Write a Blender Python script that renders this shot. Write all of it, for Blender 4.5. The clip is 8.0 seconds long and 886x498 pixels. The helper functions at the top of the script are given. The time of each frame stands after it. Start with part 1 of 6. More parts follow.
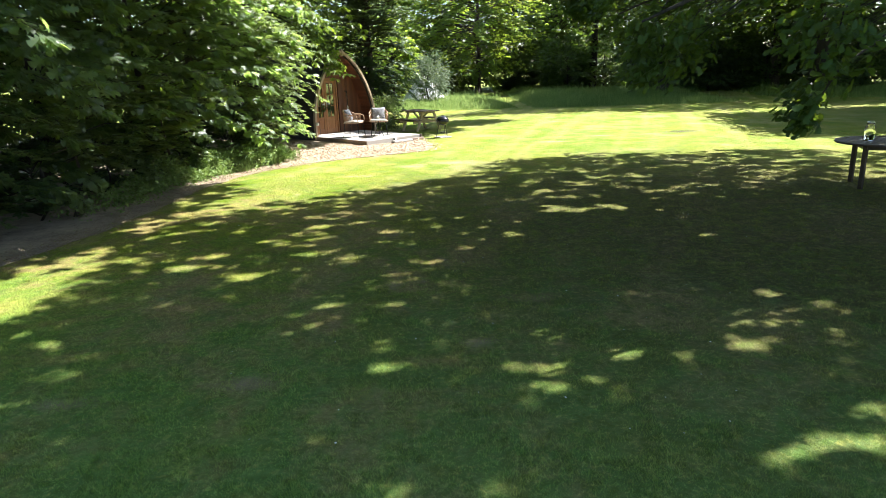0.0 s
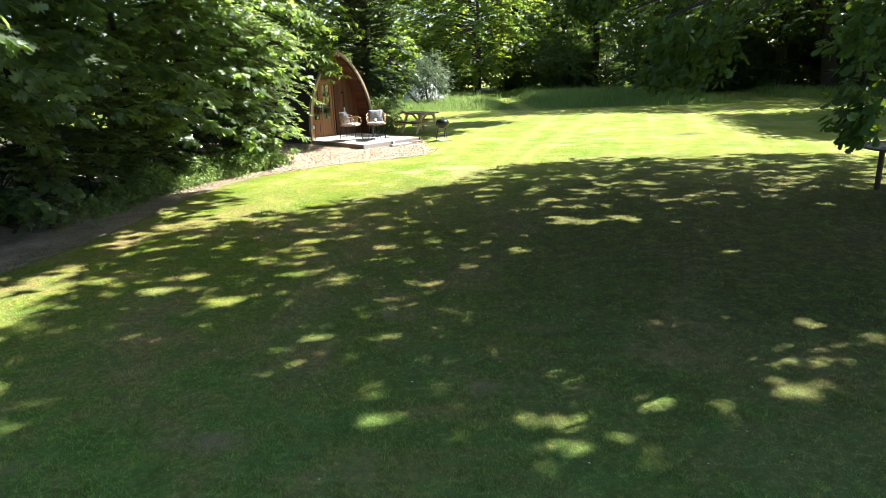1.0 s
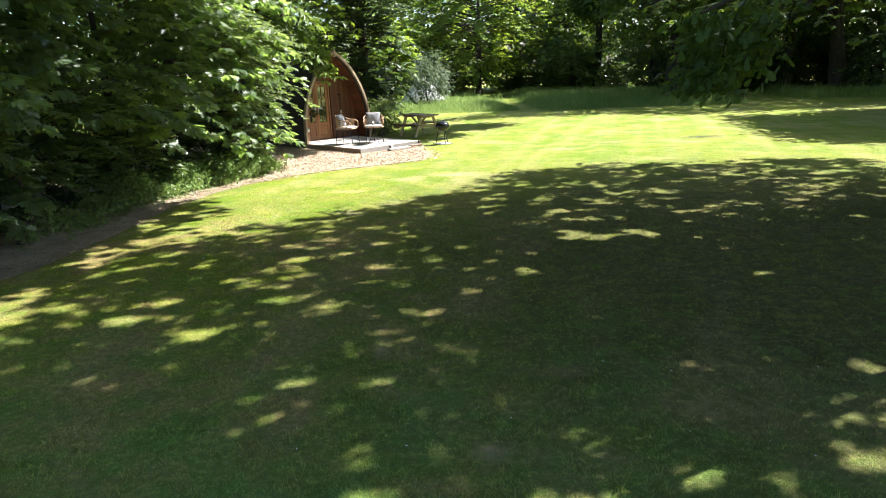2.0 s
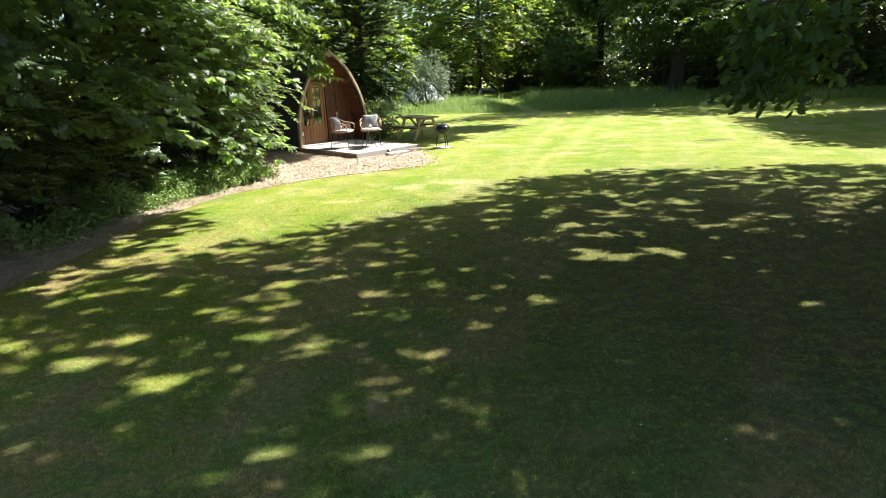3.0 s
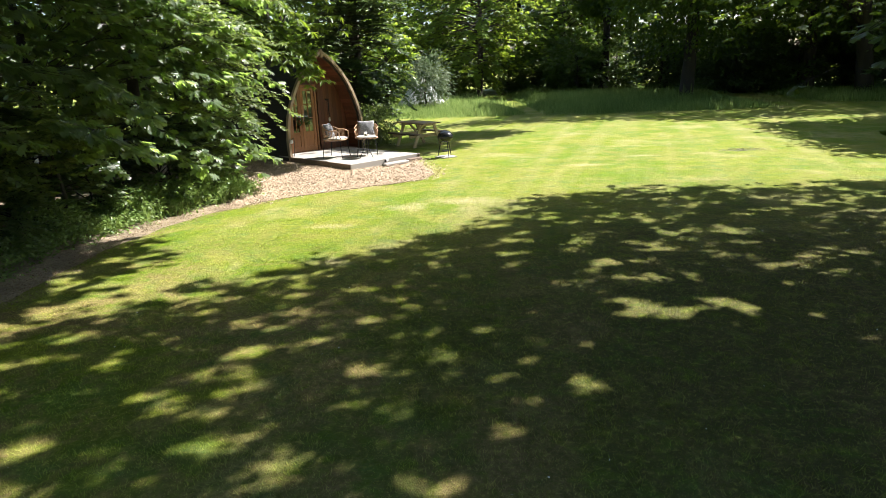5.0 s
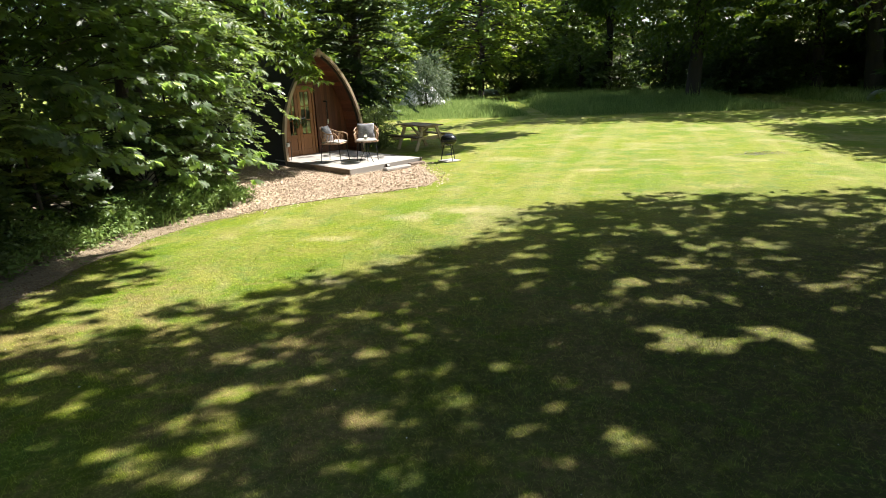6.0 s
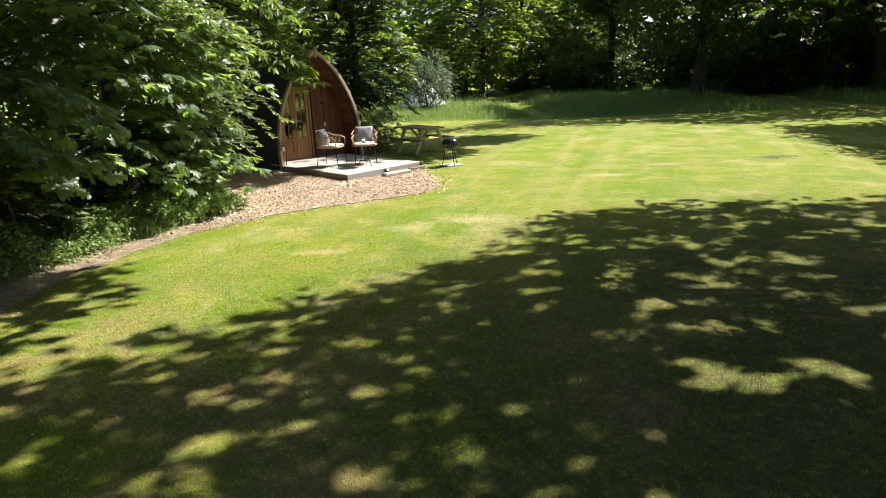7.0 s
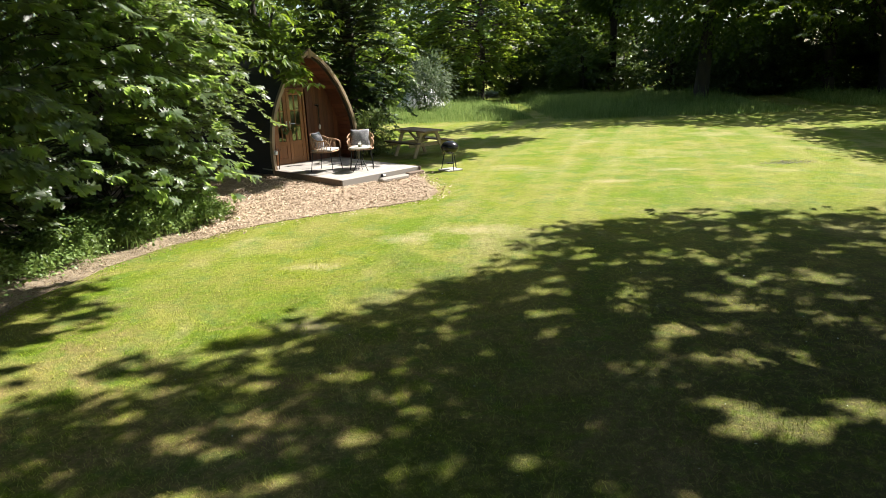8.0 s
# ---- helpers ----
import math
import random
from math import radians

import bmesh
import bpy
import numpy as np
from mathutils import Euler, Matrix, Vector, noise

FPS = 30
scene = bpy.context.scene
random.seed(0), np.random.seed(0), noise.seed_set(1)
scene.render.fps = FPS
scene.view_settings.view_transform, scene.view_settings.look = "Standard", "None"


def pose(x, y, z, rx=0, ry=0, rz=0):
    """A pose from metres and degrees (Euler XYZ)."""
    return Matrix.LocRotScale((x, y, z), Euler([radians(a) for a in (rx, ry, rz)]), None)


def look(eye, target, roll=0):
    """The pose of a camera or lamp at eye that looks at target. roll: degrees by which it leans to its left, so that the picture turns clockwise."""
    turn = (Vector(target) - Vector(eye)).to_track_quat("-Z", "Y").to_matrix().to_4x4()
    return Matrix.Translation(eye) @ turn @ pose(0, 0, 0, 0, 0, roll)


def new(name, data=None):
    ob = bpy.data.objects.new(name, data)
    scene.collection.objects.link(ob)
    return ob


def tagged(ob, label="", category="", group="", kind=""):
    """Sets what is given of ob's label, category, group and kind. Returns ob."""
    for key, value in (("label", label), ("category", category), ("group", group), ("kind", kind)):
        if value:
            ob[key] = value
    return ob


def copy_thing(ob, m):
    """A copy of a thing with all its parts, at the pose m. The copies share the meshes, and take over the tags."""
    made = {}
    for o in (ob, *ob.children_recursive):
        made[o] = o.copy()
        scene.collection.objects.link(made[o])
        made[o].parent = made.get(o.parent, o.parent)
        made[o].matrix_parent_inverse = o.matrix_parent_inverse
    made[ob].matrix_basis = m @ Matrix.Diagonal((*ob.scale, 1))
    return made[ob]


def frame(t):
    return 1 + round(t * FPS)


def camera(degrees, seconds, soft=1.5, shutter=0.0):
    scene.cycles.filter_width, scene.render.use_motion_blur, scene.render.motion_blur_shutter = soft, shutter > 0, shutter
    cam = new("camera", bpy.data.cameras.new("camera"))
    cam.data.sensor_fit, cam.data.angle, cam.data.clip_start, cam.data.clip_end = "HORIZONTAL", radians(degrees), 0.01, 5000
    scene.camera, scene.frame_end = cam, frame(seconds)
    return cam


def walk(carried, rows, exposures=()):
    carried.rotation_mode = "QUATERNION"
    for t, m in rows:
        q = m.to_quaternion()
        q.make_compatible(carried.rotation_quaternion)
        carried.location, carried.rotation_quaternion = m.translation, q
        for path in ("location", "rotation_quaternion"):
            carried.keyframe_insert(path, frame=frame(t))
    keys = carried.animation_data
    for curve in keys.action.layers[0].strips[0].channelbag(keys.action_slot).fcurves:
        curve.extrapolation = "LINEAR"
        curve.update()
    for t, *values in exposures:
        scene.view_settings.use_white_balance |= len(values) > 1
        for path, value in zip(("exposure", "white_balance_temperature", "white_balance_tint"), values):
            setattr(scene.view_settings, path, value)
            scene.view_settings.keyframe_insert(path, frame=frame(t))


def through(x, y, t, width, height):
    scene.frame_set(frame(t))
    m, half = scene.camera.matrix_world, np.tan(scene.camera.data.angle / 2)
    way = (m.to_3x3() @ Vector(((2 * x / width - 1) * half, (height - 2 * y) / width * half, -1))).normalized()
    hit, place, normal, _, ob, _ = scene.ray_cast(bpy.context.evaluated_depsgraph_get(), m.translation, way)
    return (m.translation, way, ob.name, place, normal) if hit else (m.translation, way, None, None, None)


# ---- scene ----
cam = camera(70.0, 8.0, soft=0.6)
PATH = [
    (0, (0.066, -0.507, 2.07), (0.045, 1.414, 1.516), -2.1),
    (0.5, (0.065, -0.198, 2.075), (0.044, 1.724, 1.523), -2.1),
    (1, (0.065, 0.164, 2.089), (0.044, 2.085, 1.535), -2.2),
    (1.5, (0.075, 0.513, 2.1), (0.052, 2.434, 1.546), -2.3),
    (3, (0.034, 1.71, 2.137), (0.014, 3.631, 1.58), -2.4),
    (3.5, (0.015, 2.117, 2.153), (-0.003, 4.037, 1.595), -2.4),
    (4, (-0.003, 2.551, 2.171), (-0.019, 4.471, 1.612), -2.3),
    (4.5, (-0.03, 2.916, 2.174), (-0.045, 4.837, 1.617), -2.3),
    (6, (-0.155, 3.961, 2.177), (-0.168, 5.882, 1.62), -2.3),
    (6.5, (-0.185, 4.268, 2.165), (-0.199, 6.189, 1.611), -2.4),
    (7, (-0.196, 4.578, 2.172), (-0.208, 6.5, 1.617), -2.4),
    (7.5, (-0.194, 4.841, 2.173), (-0.204, 6.763, 1.619), -2.4),
    (8, (-0.198, 5.13, 2.189), (-0.206, 7.052, 1.634), -2.3),
]
walk(cam, [(t, look(eye, target, roll)) for t, eye, target, roll in PATH], [(0, 2.36, 6150, 10), (1.5, 2.3, 6150, 10), (3.5, 2.09, 6250, 10), (5, 1.9, 6400, 10), (8, 1.6, 6550, 10)])

# ---- light ----
SUN_AZ, SUN_EL = 64.0, 50.0                       # degrees clockwise from +y, and above the horizon
TO_SUN = Vector((math.sin(radians(SUN_AZ)) * math.cos(radians(SUN_EL)), math.cos(radians(SUN_AZ)) * math.cos(radians(SUN_EL)), math.sin(radians(SUN_EL))))
world = bpy.data.worlds.new("sky")
scene.world = world
world.use_nodes = True
wn, wl = world.node_tree.nodes, world.node_tree.links
sky = wn.new("ShaderNodeTexSky")
sky.sky_type, sky.sun_disc = "NISHITA", False
sky.sun_elevation, sky.sun_rotation = radians(SUN_EL), radians(SUN_AZ)
sky.air_density, sky.dust_density, sky.ozone_density = 1.0, 1.4, 1.3
wl.new(sky.outputs[0], wn["Background"].inputs[0])
wn["Background"].inputs[1].default_value = 0.061
sun_data = bpy.data.lights.new("sun", "SUN")
sun_data.energy, sun_data.angle, sun_data.color = 4.5, radians(0.55), (1.0, 0.95, 0.86)
sun = new("sun", sun_data)
sun.matrix_world = look((20, 10, 30), Vector((20, 10, 30)) - TO_SUN)


# ---- materials ----
def node(m, kind, **values):
    n = m.node_tree.nodes.new(kind)
    for key, value in values.items():
        if key in n.inputs:
            n.inputs[key].default_value = value
    return n


def material(name):
    m = bpy.data.materials.new(name)
    m.use_nodes = True
    return m, m.node_tree.nodes["Principled BSDF"], m.node_tree.links.new


def rgb(c):
    return (*c, 1.0)


def place(m):
    return node(m, "ShaderNodeNewGeometry").outputs["Position"]


def noise_of(m, vec, scale, detail=3.0, rough=0.55, dist=0.0):
    n = node(m, "ShaderNodeTexNoise", Scale=scale, Detail=detail, Roughness=rough, Distortion=dist)
    m.node_tree.links.new(vec, n.inputs["Vector"])
    return n.outputs["Fac"]


def steps(m, fac, lo, hi, a=0.0, b=1.0):
    n = node(m, "ShaderNodeMapRange")
    n.inputs[1].default_value, n.inputs[2].default_value, n.inputs[3].default_value, n.inputs[4].default_value = lo, hi, a, b
    m.node_tree.links.new(fac, n.inputs[0])
    return n.outputs[0]


def blend(m, fac, a, b, how="MIX"):
    n = m.node_tree.nodes.new("ShaderNodeMix")
    n.data_type, n.blend_type = "RGBA", how
    for value, slot in ((fac, 0), (a, 6), (b, 7)):
        if isinstance(value, (int, float)):
            n.inputs[slot].default_value = value
        elif isinstance(value, tuple):
            n.inputs[slot].default_value = rgb(value)
        else:
            m.node_tree.links.new(value, n.inputs[slot])
    return n.outputs[2]


def calc(m, how, a, b):
    n = m.node_tree.nodes.new("ShaderNodeMath")
    n.operation = how
    for value, slot in ((a, 0), (b, 1)):
        if isinstance(value, (int, float)):
            n.inputs[slot].default_value = value
        else:
            m.node_tree.links.new(value, n.inputs[slot])
    return n.outputs[0]


def relief(m, bsdf, height, strength, distance):
    b = node(m, "ShaderNodeBump", Strength=strength, Distance=distance)
    m.node_tree.links.new(height, b.inputs["Height"])
    m.node_tree.links.new(b.outputs[0], bsdf.inputs["Normal"])


def plain(name, a, b, scale=12.0, rough=0.6, metal=0.0, bump=0.2, size=0.004, stretch=(1, 1, 1), random_mix=0.0):
    """Two-tone surface with grain at two scales, in the thing's own space."""
    m, p, join = material(name)
    tc = node(m, "ShaderNodeTexCoord")
    mp = node(m, "ShaderNodeMapping")
    mp.inputs["Scale"].default_value = stretch
    join(tc.outputs["Object"], mp.inputs["Vector"])
    v = mp.outputs[0]
    big, fine = noise_of(m, v, scale * 0.25, 3), noise_of(m, v, scale * 3, 4)
    f = calc(m, "ADD", calc(m, "MULTIPLY", big, 0.6), calc(m, "MULTIPLY", fine, 0.4))
    if random_mix:
        info = node(m, "ShaderNodeObjectInfo")
        f = calc(m, "ADD", f, calc(m, "MULTIPLY", calc(m, "SUBTRACT", info.outputs["Random"], 0.5), random_mix))
    join(blend(m, steps(m, f, 0.32, 0.68), a, b), p.inputs["Base Color"])
    p.inputs["Metallic"].default_value = metal
    join(steps(m, fine, 0.3, 0.7, max(0.05, rough - 0.1), min(1.0, rough + 0.1)), p.inputs["Roughness"])
    relief(m, p, fine, bump, size)
    return m


def leafy(name, dark, light, glow, through=0.35, rough=0.42, gloss=0.5):
    """Leaf: glossy upper skin and light coming through, every leaf a little different."""
    m, p, join = material(name)
    g = node(m, "ShaderNodeNewGeometry")
    big = noise_of(m, g.outputs["Position"], 0.9, 2)
    f = calc(m, "ADD", calc(m, "MULTIPLY", g.outputs["Random Per Island"], 0.7), calc(m, "MULTIPLY", big, 0.45))
    join(blend(m, steps(m, f, 0.1, 1.0), dark, light), p.inputs["Base Color"])
    p.inputs["Roughness"].default_value = rough
    p.inputs["Specular IOR Level"].default_value = gloss * 0.8
    t = node(m, "ShaderNodeBsdfTranslucent")
    join(blend(m, steps(m, f, 0.1, 1.0), tuple(c * 0.7 for c in glow), glow), t.inputs["Color"])
    mix = node(m, "ShaderNodeMixShader", Fac=through)
    join(p.outputs[0], mix.inputs[1])
    join(t.outputs[0], mix.inputs[2])
    join(mix.outputs[0], m.node_tree.nodes["Material Output"].inputs[0])
    return m


def turf_colour(m):
    """Lawn colour at a place: lush and thin turf, straw-dry patches, faint mowing lines, bare spots."""
    v = place(m)
    xyz = node(m, "ShaderNodeSeparateXYZ")
    m.node_tree.links.new(v, xyz.inputs[0])
    far_y = xyz.outputs["Y"]
    wide, mid, fine = noise_of(m, v, 0.42, 3, 0.55, 0.5), noise_of(m, v, 1.25, 4, 0.62, 0.3), noise_of(m, v, 45.0, 3, 0.7)
    tuft, worn, blade = noise_of(m, v, 6.5, 5, 0.68), noise_of(m, v, 0.7, 5, 0.68, 0.8), noise_of(m, v, 19.0, 4, 0.75)
    c = blend(m, steps(m, wide, 0.42, 0.58), LUSH, MEADOW)
    c = blend(m, steps(m, mid, 0.46, 0.66, 0.0, 0.85), c, STRAW_GREEN)
    # wheel tracks and mowing stripes, which run away towards the meadow
    mp = node(m, "ShaderNodeMapping")
    mp.vector_type = "TEXTURE"
    mp.inputs["Rotation"].default_value = (0, 0, radians(-17.5))
    mp.inputs["Scale"].default_value = (1.0, 22.0, 1.0)
    m.node_tree.links.new(v, mp.inputs["Vector"])
    lines = noise_of(m, mp.outputs[0], 1.35, 2, 0.5)
    streak = calc(m, "MULTIPLY", steps(m, lines, 0.47, 0.62), steps(m, tuft, 0.3, 0.55, 0.35, 1.0))
    streak = calc(m, "MULTIPLY", streak, steps(m, far_y, 11.0, 14.0, 0.2, 1.0))
    c = blend(m, calc(m, "MULTIPLY", streak, 0.42), c, blend(m, 0.45, STRAW_GREEN, STRAW))
    patch = calc(m, "ADD", calc(m, "MULTIPLY", noise_of(m, v, 0.62, 5, 0.62, 0.6), 0.8), calc(m, "MULTIPLY", tuft, 0.2))
    c = blend(m, steps(m, patch, 0.53, 0.66, 0.0, 0.55), c, STRAW)
    # mossier, lusher turf towards the damp end of the lawn
    damp = calc(m, "ADD", far_y, calc(m, "MULTIPLY", calc(m, "SUBTRACT", mid, 0.5), 9.0))
    c = blend(m, steps(m, damp, 2.5, 7.0, 0.8, 0.0), c, MOSS)
    # brown thatch where the turf is thin and shaded
    thin = steps(m, calc(m, "ADD", far_y, calc(m, "MULTIPLY", calc(m, "SUBTRACT", mid, 0.5), 6.0)), 9.0, 12.0, 1.0, 0.2)
    thin = calc(m, "MULTIPLY", thin, steps(m, damp, 3.0, 6.5, 0.55, 1.0))
    bare = calc(m, "MULTIPLY", thin, steps(m, calc(m, "ADD", calc(m, "MULTIPLY", worn, 0.7), calc(m, "MULTIPLY", tuft, 0.3)), 0.47, 0.58, 0.0, 0.85))
    c = blend(m, bare, c, THATCH)
    mottle = noise_of(m, v, 2.7, 4, 0.62, 0.4)
    c = blend(m, steps(m, mottle, 0.53, 0.66, 0.0, 0.5), c, tuple(x * 0.72 for x in MOSS))
    c = blend(m, calc(m, "MULTIPLY", thin, steps(m, mottle, 0.46, 0.36, 0.0, 0.4)), c, THATCH)
    # bare brown earth below the oak, darkened and widened to paint in its deep shade
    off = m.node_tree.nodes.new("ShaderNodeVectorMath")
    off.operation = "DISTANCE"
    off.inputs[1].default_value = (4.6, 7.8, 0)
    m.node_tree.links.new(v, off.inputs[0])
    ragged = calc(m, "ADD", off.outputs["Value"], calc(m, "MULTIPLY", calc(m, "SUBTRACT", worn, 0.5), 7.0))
    c = blend(m, calc(m, "MULTIPLY", steps(m, ragged, 2.8, 7.2, 0.9, 0.0), steps(m, tuft, 0.35, 0.55, 0.35, 1.0)), c, SHADED_EARTH)
    # tufts and single blades, coarser near the bed
    c = blend(m, steps(m, tuft, 0.52, 0.68, 0.0, 0.5), c, tuple(x * 0.6 for x in LUSH))
    rough_cut = steps(m, far_y, 9.0, 18.0, 1.0, 0.5)
    c = blend(m, calc(m, "MULTIPLY", rough_cut, steps(m, blade, 0.46, 0.7, 0.0, 0.6)), c, tuple(x * 0.5 for x in LUSH))
    c = blend(m, calc(m, "MULTIPLY", rough_cut, steps(m, fine, 0.4, 0.7, 0.0, 0.35)), c, tuple(x * 0.45 for x in MEADOW))
    c = blend(m, calc(m, "MULTIPLY", rough_cut, steps(m, blade, 0.46, 0.3, 0.0, 0.6)), c, tuple(x * 1.25 for x in STRAW_GREEN))
    return v, c, fine


SHADED_EARTH = (0.072, 0.05, 0.034)
THATCH = (0.29, 0.195, 0.105)
MOSS = (0.128, 0.24, 0.068)
LUSH, MEADOW, STRAW_GREEN, STRAW = (0.118, 0.188, 0.009), (0.168, 0.21, 0.015), (0.262, 0.256, 0.062), (0.4, 0.335, 0.19)


def turf():
    m, p, join = material("turf")
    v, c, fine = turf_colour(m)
    # ashes of an old fire and worn bare ground
    coarse, crumb = noise_of(m, v, 2.6, 4, 0.6), noise_of(m, v, 14, 4, 0.7)
    dry, mud, wear = (0.40, 0.34, 0.2), (0.25, 0.165, 0.1), (0.3, 0.235, 0.15)
    for cx, cy, rx, ry, col in ((6.85, 18.15, 0.55, 0.2, (0.10, 0.095, 0.085)), (-1.75, 12.2, 0.36, 0.17, dry), (-1.55, 9.35, 0.4, 0.16, mud), (-1.4, 8.6, 0.3, 0.24, mud), (-1.45, 10.4, 0.4, 0.2, dry), (0.28, 4.03, 0.2, 0.1, wear), (-1.4, 3.46, 0.35, 0.13, wear),
                                (-2.55, 3.25, 0.3, 0.12, wear), (-0.5, 5.45, 0.1, 0.42, wear), (0.75, 5.0, 0.3, 0.16, mud), (3.0, 16.9, 0.6, 0.28, dry), (0.25, 13.6, 0.7, 0.35, dry), (-0.75, 13.3, 0.5, 0.3, dry), (4.5, 17.9, 0.5, 0.22, dry)):
        mp = node(m, "ShaderNodeMapping")
        mp.inputs["Location"].default_value = (-cx / rx, -cy / ry, 0)
        mp.inputs["Scale"].default_value = (1 / rx, 1 / ry, 1)
        join(v, mp.inputs["Vector"])
        ln = m.node_tree.nodes.new("ShaderNodeVectorMath")
        ln.operation = "LENGTH"
        join(mp.outputs[0], ln.inputs[0])
        ragged = calc(m, "ADD", ln.outputs["Value"], calc(m, "ADD", calc(m, "MULTIPLY", coarse, 2.2), calc(m, "MULTIPLY", crumb, 1.6)))
        c = blend(m, steps(m, ragged, 1.75, 2.9, 0.62, 0.0), c, col)
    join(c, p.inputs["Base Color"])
    p.inputs["Roughness"].default_value = 0.9
    p.inputs["Specular IOR Level"].default_value = 0.15
    relief(m, p, calc(m, "ADD", fine, noise_of(m, v, 160, 2)), 0.7, 0.02)
    return m


def blades(name):
    """Thin blades, which scatter as much light through as they throw back."""
    m, p, join = material(name)
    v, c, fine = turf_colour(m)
    g = node(m, "ShaderNodeNewGeometry")
    c = blend(m, steps(m, g.outputs["Random Per Island"], 0.0, 1.0, 0.0, 0.3), c, (0.24, 0.28, 0.08))
    c = blend(m, 1.0, c, (1.85, 1.85, 1.85), "MULTIPLY")
    d = node(m, "ShaderNodeBsdfDiffuse")
    t = node(m, "ShaderNodeBsdfTranslucent")
    mix = node(m, "ShaderNodeMixShader", Fac=0.5)
    for n, s in ((d, 1), (t, 2)):
        join(c, n.inputs["Color"])
        join(n.outputs[0], mix.inputs[s])
    join(mix.outputs[0], m.node_tree.nodes["Material Output"].inputs[0])
    return m


def tall_blades(name, dark, light):
    m, p, join = material(name)
    g = node(m, "ShaderNodeNewGeometry")
    big = noise_of(m, g.outputs["Position"], 0.5, 3)
    f = calc(m, "ADD", calc(m, "MULTIPLY", g.outputs["Random Per Island"], 0.6), calc(m, "MULTIPLY", big, 0.6))
    c = blend(m, steps(m, f, 0.2, 1.0), dark, light)
    d = node(m, "ShaderNodeBsdfDiffuse")
    t = node(m, "ShaderNodeBsdfTranslucent")
    mix = node(m, "ShaderNodeMixShader", Fac=0.5)
    for n, s in ((d, 1), (t, 2)):
        join(c, n.inputs["Color"])
        join(n.outputs[0], mix.inputs[s])
    join(mix.outputs[0], m.node_tree.nodes["Material Output"].inputs[0])
    return m


def glass(name, ior):
    m, p, join = material(name)
    p.inputs["Base Color"].default_value = rgb((0.9, 0.93, 0.92))
    p.inputs["Roughness"].default_value = 0.03
    p.inputs["Transmission Weight"].default_value = 1.0
    p.inputs["IOR"].default_value = ior
    return m


def soil(name, a, b, c):
    m, p, join = material(name)
    v = place(m)
    f, g = noise_of(m, v, 2.2, 5, 0.65), noise_of(m, v, 40, 4, 0.7)
    col = blend(m, steps(m, f, 0.35, 0.65), a, b)
    col = blend(m, steps(m, g, 0.52, 0.7, 0, 0.8), col, c)
    join(col, p.inputs["Base Color"])
    p.inputs["Roughness"].default_value = 0.95
    relief(m, p, g, 0.8, 0.03)
    return m


TURF = turf()
BLADES = blades("lawn_grass")
MEADOW_BLADES = tall_blades("meadow_grass", (0.105, 0.195, 0.05), (0.36, 0.44, 0.15))
SOIL = soil("bed_soil", (0.15, 0.115, 0.08), (0.36, 0.285, 0.2), (0.5, 0.42, 0.31))
CHIP_BED = soil("chip_bed", (0.2, 0.14, 0.1), (0.34, 0.26, 0.19), (0.46, 0.37, 0.28))
CHIPS = leafy("wood_chip", (0.28, 0.2, 0.14), (0.66, 0.54, 0.41), (0.3, 0.2, 0.1), 0.0, 0.85, 0.2)
LITTER = leafy("dry_leaf_litter", (0.12, 0.085, 0.055), (0.34, 0.26, 0.17), (0.2, 0.15, 0.1), 0.0, 0.9, 0.2)
CHARCOAL = leafy("charcoal", (0.07, 0.065, 0.055), (0.26, 0.235, 0.20), (0.1, 0.1, 0.1), 0.0, 0.9, 0.2)
BARK = plain("bark", (0.018, 0.014, 0.011), (0.05, 0.04, 0.031), 14, 0.9, 0, 0.9, 0.03, (1, 1, 0.25))
RED_OAK_LEAF = leafy("red_oak_leaf", (0.024, 0.046, 0.024), (0.078, 0.12, 0.056), (0.47, 0.67, 0.14), 0.46, 0.42, 1.0)
HAZEL_LEAF = leafy("hazel_leaf", (0.026, 0.052, 0.02), (0.1, 0.14, 0.056), (0.4, 0.53, 0.11), 0.4, 0.42, 1.0)
CHESTNUT_LEAF = leafy("chestnut_leaf", (0.045, 0.09, 0.014), (0.115, 0.18, 0.026), (0.42, 0.58, 0.05), 0.38, 0.45, 0.5)
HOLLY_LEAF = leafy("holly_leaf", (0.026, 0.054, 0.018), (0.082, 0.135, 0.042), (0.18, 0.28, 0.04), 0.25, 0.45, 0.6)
OAK_LEAF = leafy("oak_leaf", (0.014, 0.032, 0.01), (0.048, 0.09, 0.02), (0.33, 0.48, 0.035), 0.29, 0.52, 0.35)
# lighter leaf colour, which puts sunlight into two of the far trees
SUNLIT_LEAF = leafy("sunlit_leaf", (0.06, 0.12, 0.024), (0.165, 0.255, 0.055), (0.55, 0.7, 0.08), 0.5)
WOOD_LEAF = leafy("woodland_leaf", (0.018, 0.042, 0.011), (0.07, 0.125, 0.025), (0.28, 0.42, 0.045), 0.32)
SILVER_LEAF = leafy("silver_leaf", (0.085, 0.12, 0.07), (0.27, 0.31, 0.22), (0.2, 0.28, 0.13), 0.25, 0.6, 0.2)
HERB_LEAF = leafy("herb_leaf", (0.075, 0.14, 0.035), (0.23, 0.31, 0.11), (0.33, 0.46, 0.1))
CEDAR_DARK = plain("stained_cedar_shingle", (0.016, 0.010, 0.007), (0.040, 0.021, 0.013), 10, 0.7, 0, 0.4, 0.006, (1, 1, 4), 0.4)
CEDAR_RED = plain("red_stained_cladding", (0.10, 0.030, 0.012), (0.165, 0.056, 0.022), 9, 0.55, 0, 0.3, 0.004, (6, 6, 0.5), 0.5)
